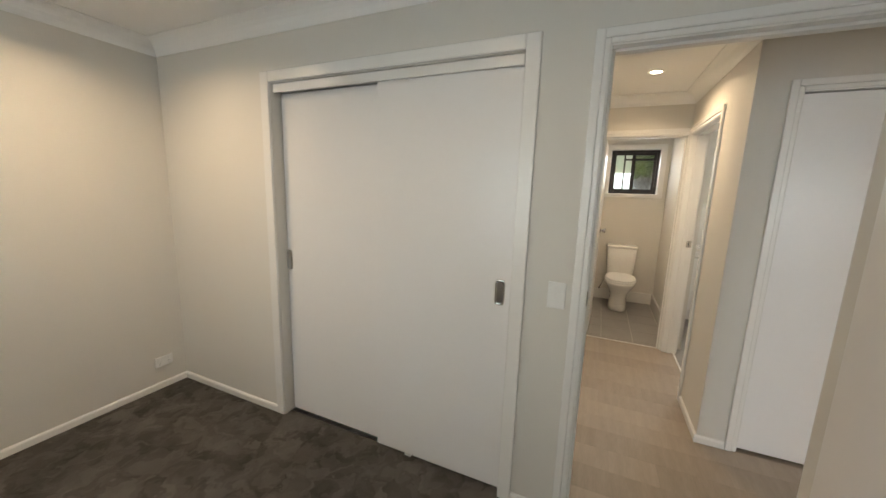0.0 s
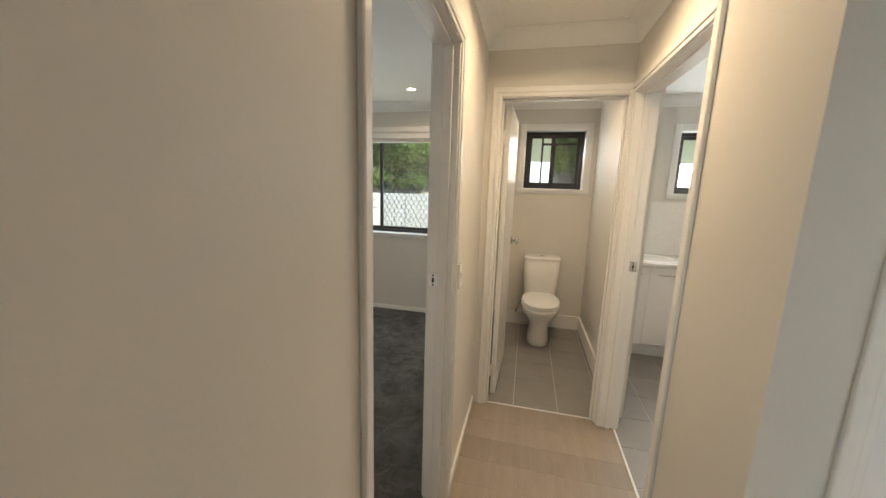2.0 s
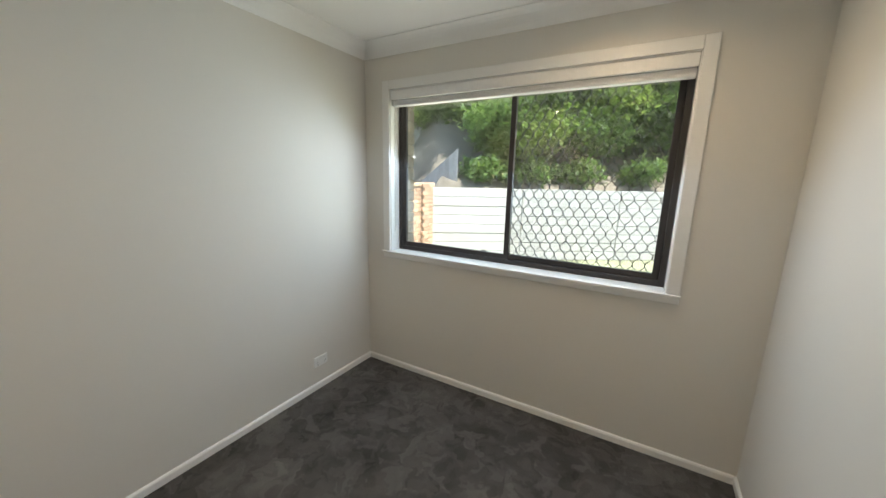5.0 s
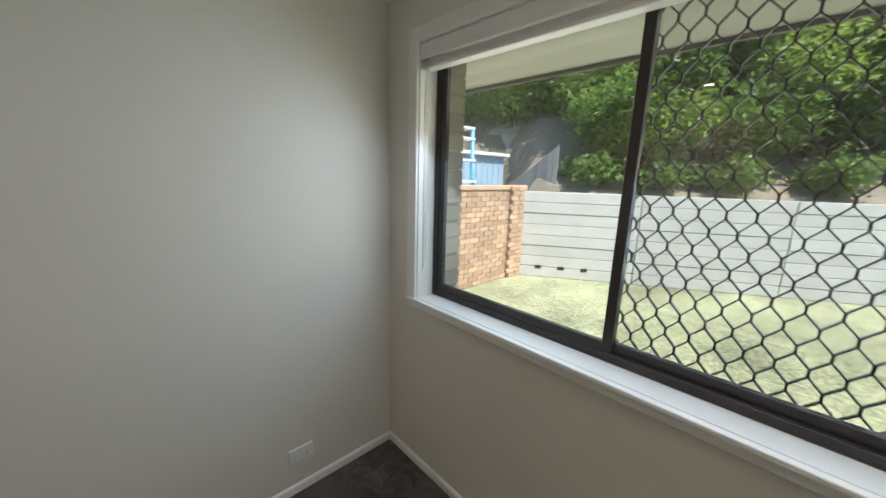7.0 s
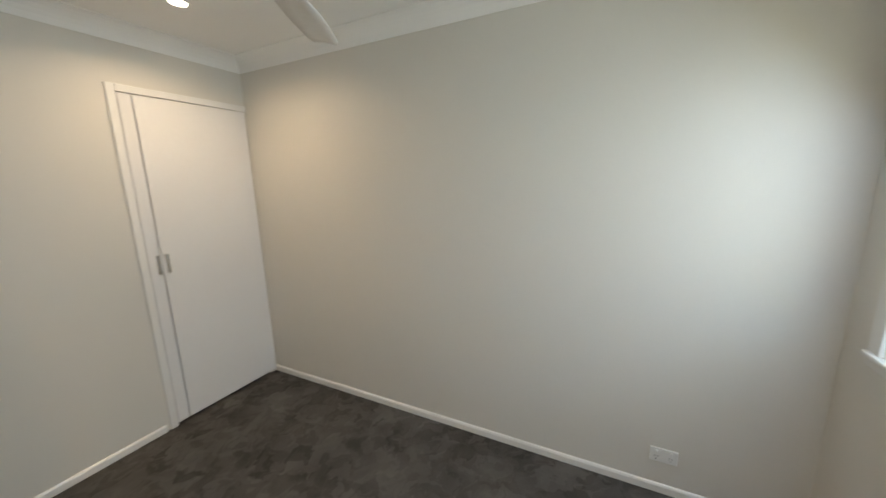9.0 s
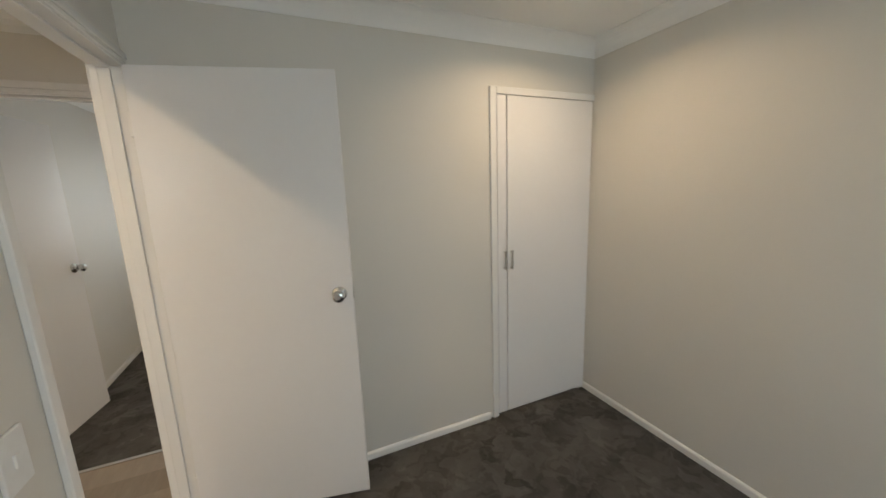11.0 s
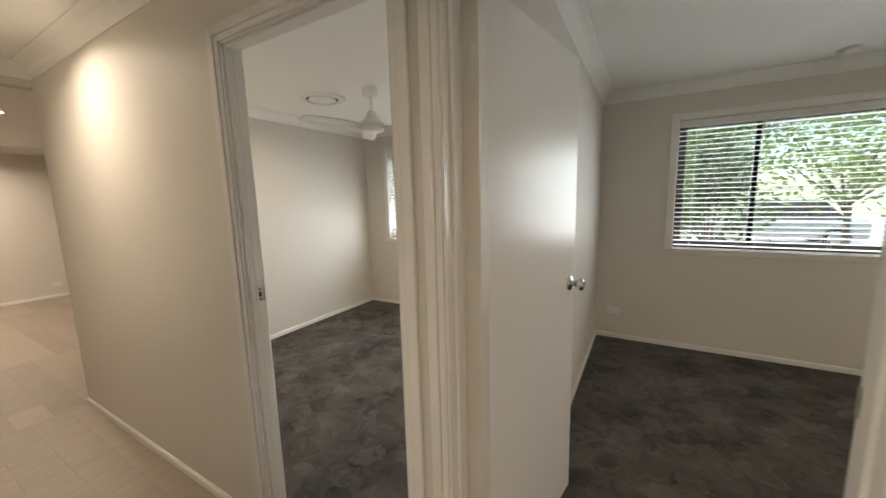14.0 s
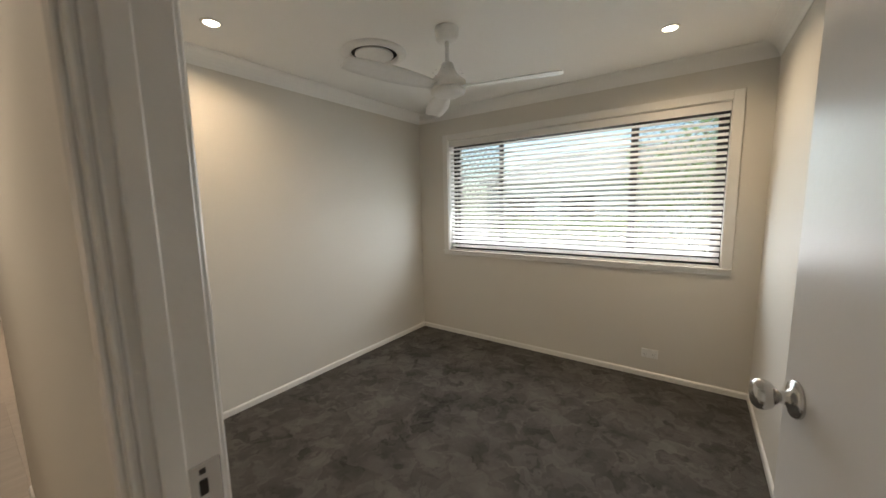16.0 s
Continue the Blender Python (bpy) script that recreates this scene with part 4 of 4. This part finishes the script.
# ---- outside: brick fence, retaining wall ----
FX = -4.22
fence = thing("brick_fence", pose(FX, 0, -0.36), "tan brick garden wall with raked joints, in full sun", "garden wall")
part("core", bx(-0.10, -0.012, 2.6, 8.75, 0, 1.66), M_MORTAR, fence)
me_b = mesh_of("brick", bx(-0.055, 0.012, -0.112, 0.112, -0.038, 0.038, bevel=0.004), M_BRICK)
far = bmesh.new()
for r in range(19):
    for k in range(26):
        y = 8.64 - k * 0.236 - (0.118 if r % 2 else 0)
        if k < 15:
            b = new("brick", me_b)
            b.parent = fence
            b.location = (-0.012 + 0.003 * math.sin(k * 7 + r * 3), y, 0.045 + r * 0.086)
        elif y > 2.7:
            box(far, -0.06, 0.0, y - 0.112, y + 0.112, 0.045 + r * 0.086 - 0.038, 0.045 + r * 0.086 + 0.038)
tagged(part("far_bricks", far, M_BRICK, fence), kind="stuff")
part("coping", bx(-0.13, 0.02, 2.6, 8.77, 1.66, 1.735, bevel=0.008), M_BRICK, fence)
for r in range(20):
    for k in range(2):
        b = new("brick", me_b)
        b.parent = fence
        b.location = (0.050, 8.64 - k * 0.236 - (0.06 if r % 2 else 0), 0.045 + r * 0.086)
part("pier_core", bx(-0.10, 0.035, 8.28, 8.75, 0, 1.72), M_MORTAR, fence)
RW0, RWA = Vector((-4.22, 8.62, -0.36)), math.degrees(math.atan2(2.95, 4.43))
ret = thing("retaining_wall", Matrix.Translation(RW0) @ pose(0, 0, 0, 0, 0, RWA), "whitewashed concrete sleeper retaining wall in the garden", "retaining wall")
part("backing", bx(-2, 14, 0.05, 0.25, 0, 1.62), M_CONC, ret)
for r in range(8):
    for k in range(6):
        part("sleeper", bx(-0.2 + k * 2.3, 2.085 + k * 2.3, -0.02 + 0.004 * ((k + r) % 3), 0.052, r * 0.205 + 0.006, r * 0.205 + 0.200, bevel=0.006), M_CONC, ret)
for k in range(3):
    # dark blocks on the sleepers, painted as the shade in weep holes
    part("weep_hole", bx(0.35 + k * 0.42, 0.47 + k * 0.42, -0.024, -0.0205, 0.16, 0.23), M_HOLE_SHADE, ret)
bank = bmesh.new()
rng = random.Random(5)
nx, ny = 28, 10
gv = [[bank.verts.new((-6 + i * 0.9, 0.2 + j * 0.8, (1.55 + j * 0.38 if i > 6 else 0.05 + max(0, j - 2) * 0.70) + rng.uniform(-0.08, 0.08))) for j in range(ny)] for i in range(nx)]
for i in range(nx - 1):
    for j in range(ny - 1):
        bank.faces.new((gv[i][j], gv[i + 1][j], gv[i + 1][j + 1], gv[i][j + 1])).smooth = True
bk = setting("ground_bank", bank, M_SOIL, "leaf-littered earth bank above the retaining wall", "bank")
bk.matrix_world = Matrix.Translation(RW0) @ pose(0, 0, 0, 0, 0, RWA)


def leaves(bm, rng, centre, radius, count, size):
    """Many small bent leaves scattered through an uneven clump."""
    for _ in range(count):
        d = Vector((rng.gauss(0, 1), rng.gauss(0, 1), rng.gauss(0, 0.8))).normalized()
        p = Vector(centre) + d * radius * (rng.random() ** 0.45) * rng.uniform(0.8, 1.15)
        q = Euler((rng.uniform(-0.9, 0.9), rng.uniform(-0.9, 0.9), rng.uniform(0, 6.28))).to_matrix()
        s = size * rng.uniform(0.6, 1.3)
        pts = [(0, 0, 0), (0.5 * s, 0.26 * s, 0.06 * s), (1.15 * s, 0, -0.08 * s), (0.5 * s, -0.26 * s, 0.06 * s)]
        bm.faces.new([bm.verts.new(p + q @ Vector(t)) for t in pts])


def plant(name, x, y, z, height, spread, label, category, material, seed, count=2600, size=0.11, trunk=True):
    rng = random.Random(seed)
    t = thing(name, pose(x, y, z), label, category, "garden plants")
    tb = bmesh.new()
    lb = bmesh.new()
    h0 = height * (0.35 if trunk else 0.1)
    tube(tb, (0, 0, -0.3), (0.05, 0.03, h0), 0.05 * height * 0.4, 0.03 * height * 0.4, seg=9)
    limbs = 9
    for i in range(limbs):
        a = 2 * math.pi * i / limbs + rng.uniform(-0.3, 0.3)
        r = spread * rng.uniform(0.35, 0.85)
        end = Vector((r * math.cos(a), r * math.sin(a), height * rng.uniform(0.45, 0.95)))
        tube(tb, (0.05, 0.03, h0 * rng.uniform(0.6, 1)), end, 0.018 * height * 0.4, 0.006, seg=6)
        leaves(lb, rng, end, spread * rng.uniform(0.38, 0.6), count // limbs, size)
    leaves(lb, rng, (0, 0, height * 0.7), spread * 0.6, count // 4, size)
    part("trunk", tb, M_BARK, t)
    part("crown", lb, material, t)
    return t


def on_bank(u, w):
    p = Matrix.Translation(RW0) @ pose(0, 0, 0, 0, 0, RWA) @ Vector((u, w, 1.5 + (w - 0.2) / 0.8 * 0.38))
    return p.x, p.y, p.z


for i, (u, w, h, s, m) in enumerate(((2.1, 2.4, 2.6, 1.4, M_LEAF2), (3.0, 1.9, 2.8, 1.7, M_LEAF), (4.8, 2.3, 3.0, 1.8, M_LEAF2), (6.8, 2.0, 3.0, 1.8, M_LEAF), (8.8, 2.2, 3.0, 1.9, M_LEAF), (2.2, 4.6, 4.0, 2.3, M_LEAF),
                                     (5.6, 4.8, 4.4, 2.5, M_LEAF), (9.4, 4.8, 4.4, 2.5, M_LEAF2), (12.0, 2.6, 3.4, 2.2, M_LEAF), (-1.2, 7.2, 4.2, 2.3, M_LEAF), (-4.5, 7.2, 4.6, 2.6, M_LEAF), (-2.8, 7.2, 3.6, 1.9, M_LEAF2), (-5.8, 7.2, 5.0, 2.8, M_LEAF), (2.8, 3.6, 3.4, 1.8, M_LEAF), (13.5, 5.0, 4.5, 2.6, M_LEAF))):
    plant("garden_tree" if h > 3.2 else "garden_shrub", *on_bank(u, w), h, s, "dense leafy green tree on the bank" if h > 3.2 else "leafy green shrub above the retaining wall", "tree" if h > 3.2 else "shrub", m, 11 + i, 8000, 0.15)
for i, u in enumerate((1.3, 2.4, 3.6, 5.2)):
    plant("groundcover", *on_bank(u, 0.6), 0.55, 0.6, "low creeping plant at the wall's top", "ground cover", M_LEAF, 41 + i, 1100, 0.11, False)
for i, (u, w, m) in enumerate(((1.9, 1.3, M_LEAF), (2.4, 1.1, M_LEAF2), (3.9, 1.2, M_LEAF), (5.6, 1.4, M_LEAF), (7.4, 1.3, M_LEAF2), (9.2, 1.5, M_LEAF))):
    plant("garden_shrub", *on_bank(u, w), 1.7, 1.05, "leafy green shrub above the retaining wall", "shrub", m, 120 + i, 5000, 0.12, False)
for i, (x, y, z, h, sp) in enumerate(((-7.7, 13.2, 1.9, 3.4, 1.9), (-9.6, 12.2, 1.7, 3.6, 2.1), (-6.3, 13.8, 2.2, 3.4, 1.8))):
    plant("garden_tree", x, y, z, h, sp, "leafy green tree above the pale rock face", "tree", (M_LEAF2, M_LEAF, M_LEAF2)[i], 150 + i, 6000, 0.14)
# sloping board wall that climbs the bank
pal = thing("paling_fence", pose(-4.62, 9.5, 1.0), "grey weathered board wall sloping down the bank", "fence")
for i in range(10):
    bm = bx(-0.55 + i * 0.115, -0.442 + i * 0.115, 0, 0.02, -0.5, 0.30 + i * 0.088)
    for v in bm.verts:
        if v.co.z > 0 and v.co.x > -0.5 + i * 0.115:
            v.co.z += 0.083
    part("paling", bm, M_TIMBER, pal)
part("rail", bx(-0.5, 0.5, 0.022, 0.06, 0.0, 0.08), M_TIMBER, pal)
# neighbour's shed behind the brick fence
shed = thing("garden_shed", pose(-7.3, 8.75, -0.36), "pale blue steel garden shed with white roof", "shed")
part("wall", bx(-1.3, 1.3, -1.4, 1.6, 0, 2.36), M_SHED, shed)
for i in range(14):
    part("rib", bx(1.3, 1.32, -1.35 + i * 0.21, -1.31 + i * 0.21, 0, 2.36), M_SHED, shed)
part("roof", bx(-1.4, 1.4, -1.5, 1.7, 2.36, 2.44, bevel=0.01), M_SOFFIT, shed)
rack = thing("metal_rack", pose(-5.3, 7.83, -0.36), "tall pale blue and white metal rack beyond the brick wall", "rack")
for x, y in ((-0.2, -0.30), (0.2, -0.30), (-0.2, 0.30), (0.2, 0.30)):
    part("post", tube(bmesh.new(), (x * 1.3, y * 1.45, 0), (x, y, 2.74), 0.045, 0.045, seg=8), M_BLUE if y > 0 else M_SOFFIT, rack)
for z in (1.75, 2.15, 2.55, 2.74):
    f = 1.45 - 0.45 * z / 2.74
    part("shelf", bx(-0.24 * f, 0.24 * f, -0.34 * f, 0.34 * f, z, z + 0.045, bevel=0.005), M_SOFFIT, rack)
# pale rock face on the slope
rock = bmesh.new()
rr = random.Random(9)
gv = [[rock.verts.new((-2.6 + i * 0.26 + rr.uniform(-0.06, 0.06), j * 0.16 + rr.uniform(-0.10, 0.10), j * 0.2 + rr.uniform(-0.07, 0.07) - 0.012 * (i - 10) ** 2)) for j in range(14)] for i in range(21)]
for i in range(20):
    for j in range(13):
        rock.faces.new((gv[i][j], gv[i + 1][j], gv[i + 1][j + 1], gv[i][j + 1]))
rk = setting("ground_rock_face", rock, M_ROCK, "pale grey-brown rock face on the slope behind the shed", "rock")
rk.matrix_world = pose(-6.2, 11.6, 0.7, 0, 0, 35)

# ---- outside the front: tree, hedge, car, house ----
plant("street_tree", 0.9, -7.2, -0.36, 4.2, 2.0, "leafy green street tree with dark trunk", "tree", M_LEAF, 71, 5000, 0.13)
plant("street_tree", -2.8, -10.5, -0.36, 4.6, 2.4, "leafy green street tree with dark trunk", "tree", M_LEAF, 72, 5000, 0.15)
# shrub added close outside, to darken the left pane of window_5
plant("pane_darkening_shrub", 0.35, -5.3, -0.36, 3.0, 0.75, "tall shrub added to darken the main bedroom window's left pane", "shrub", M_LEAF, 77, 3600, 0.10)
for i in range(6):
    plant("hedge_shrub", 4.0 + i * 0.9, -13.0, -0.36, 1.1, 0.7, "clipped green hedge shrub beside the street", "hedge", M_LEAF2, 80 + i, 900, 0.10, False)


def car(x, y, turn):
    c = thing("parked_car", pose(x, y, -0.33, 0, 0, turn), "silver hatchback parked in the street", "car")
    body = bmesh.new()
    box(body, -2.0, 2.0, -0.85, 0.85, 0.25, 0.85, bevel=0.14, seg=3)
    part("body", body, M_CAR, c)
    cab = bmesh.new()
    vs = [cab.verts.new(p) for p in ((-1.5, -0.75, 0.84), (1.1, -0.75, 0.84), (1.1, 0.75, 0.84), (-1.5, 0.75, 0.84), (-1.0, -0.6, 1.42), (0.4, -0.6, 1.42), (0.4, 0.6, 1.42), (-1.0, 0.6, 1.42))]
    for q in ((4, 5, 6, 7), (0, 1, 5, 4), (1, 2, 6, 5), (2, 3, 7, 6), (3, 0, 4, 7)):
        cab.faces.new([vs[i] for i in q])
    part("cabin_glass", cab, M_TYRE, c, "dark car windows")
    part("roof", bx(-1.0, 0.4, -0.6, 0.6, 1.42, 1.45, bevel=0.01), M_CAR, c)
    for sx in (-1.25, 1.25):
        for sy in (-0.83, 0.83):
            w = part("wheel", tube(bmesh.new(), (sx, sy - 0.1, 0.31), (sx, sy + 0.1, 0.31), 0.31, seg=24), M_TYRE, c)
            part("rim", tube(bmesh.new(), (sx, sy - 0.11, 0.31), (sx, sy + 0.11, 0.31), 0.19, seg=20), M_CHROME, w)


car(-2.6, -15.0, 0)
hs = thing("neighbour_house", pose(6, -24, -0.36), "pale rendered house across the street with tiled roof", "house")
part("wall", bx(-7, 7, -4, 4, 0, 3.0), M_RENDER, hs)
rf = bmesh.new()
v = [rf.verts.new(p) for p in ((-7.6, -4.6, 2.95), (7.6, -4.6, 2.95), (7.6, 4.6, 2.95), (-7.6, 4.6, 2.95), (-4, 0, 5), (4, 0, 5))]
for q in ((0, 1, 5, 4), (2, 3, 4, 5), (0, 4, 3), (1, 2, 5), (3, 2, 1, 0)):
    rf.faces.new([v[i] for i in q])
part("roof", rf, M_ROOF, hs)
part("garage_door", bx(-5.5, -2.7, 4.0, 4.04, 0, 2.2), M_SOFFIT, hs)
for x in (0.5, 3.8):
    wn_ = part("window", bx(x, x + 1.8, 4.0, 4.05, 0.9, 2.1), M_BRONZE, hs)

# ---- floor pieces: planks and tiles ----
plank_floor = slab("floor_planks", BE + 0.05, LE, MS, BN, -0.05, -0.008, M_PLANKGAP, "light oak vinyl plank floor through hall and living room", "floor")
PW, PL = 0.178, 1.22
me_cache = {}
rng = random.Random(3)


def plank(x0, x1, y0, y1):
    key = (round(x1 - x0, 3), round(y1 - y0, 3))
    if key not in me_cache:
        me_cache[key] = mesh_of("plank", bx(-key[0] / 2 + .0002, key[0] / 2 - .0002, -key[1] / 2 + .0002, key[1] / 2 - .0002, -0.008, 0.0, bevel=0.0005), M_PLANK)
    p = new("plank", me_cache[key])
    p.parent = plank_floor
    p.location = ((x0 + x1) / 2, (y0 + y1) / 2, 0)


def lay(x0, x1, y0, y1):
    """Planks run along x, in staggered rows."""
    y, r = y0, 0
    while y < y1 - 1e-3:
        ye = min(y + PW, y1)
        x = x0 - rng.choice((0.0, 0.3, 0.61, 0.92))
        while x < x1 - 1e-3:
            a, b = max(x, x0), min(x + PL, x1)
            if b - a > 0.01:
                plank(a, b, y, ye)
            x += PL
        y, r = ye, r + 1


lay(BE + 0.07, LX, 0.055, HN)
lay(BE + 0.07, HE + 0.10, HN, TS + 0.02)
lay(LX, LE, -2.2, 1.6)


def tile_floor(name, x0, x1, y0, y1, px, py, ox, oy, label):
    fl = slab(name, x0, x1, y0, y1, -0.05, -0.002, M_GROUT, label, "tiled floor")
    g = 0.0025
    i0, j0 = math.floor((x0 - ox) / px), math.floor((y0 - oy) / py)
    for i in range(i0, i0 + int((x1 - x0) / px) + 2):
        for j in range(j0, j0 + int((y1 - y0) / py) + 2):
            a, b = max(x0, ox + i * px + g), min(x1, ox + (i + 1) * px - g)
            c, d = max(y0, oy + j * py + g), min(y1, oy + (j + 1) * py - g)
            if b - a > 0.01 and d - c > 0.01:
                t = new("tile", mesh_of("tile", bx(a, b, c, d, -0.004, 0.001, bevel=0.001), M_TILE))
                t.parent = fl


tile_floor("floor_tiles_toilet", HW, TE, TS + 0.02, BN, 0.302, 0.305, 0.975, 2.45, "grey floor tiles with pale grout in the toilet")
tile_floor("floor_tiles_bath", TE + 0.001, 3.80, 1.53, BN, 0.302, 0.305, 0.975, 2.45, "grey floor tiles with pale grout in the bathroom")
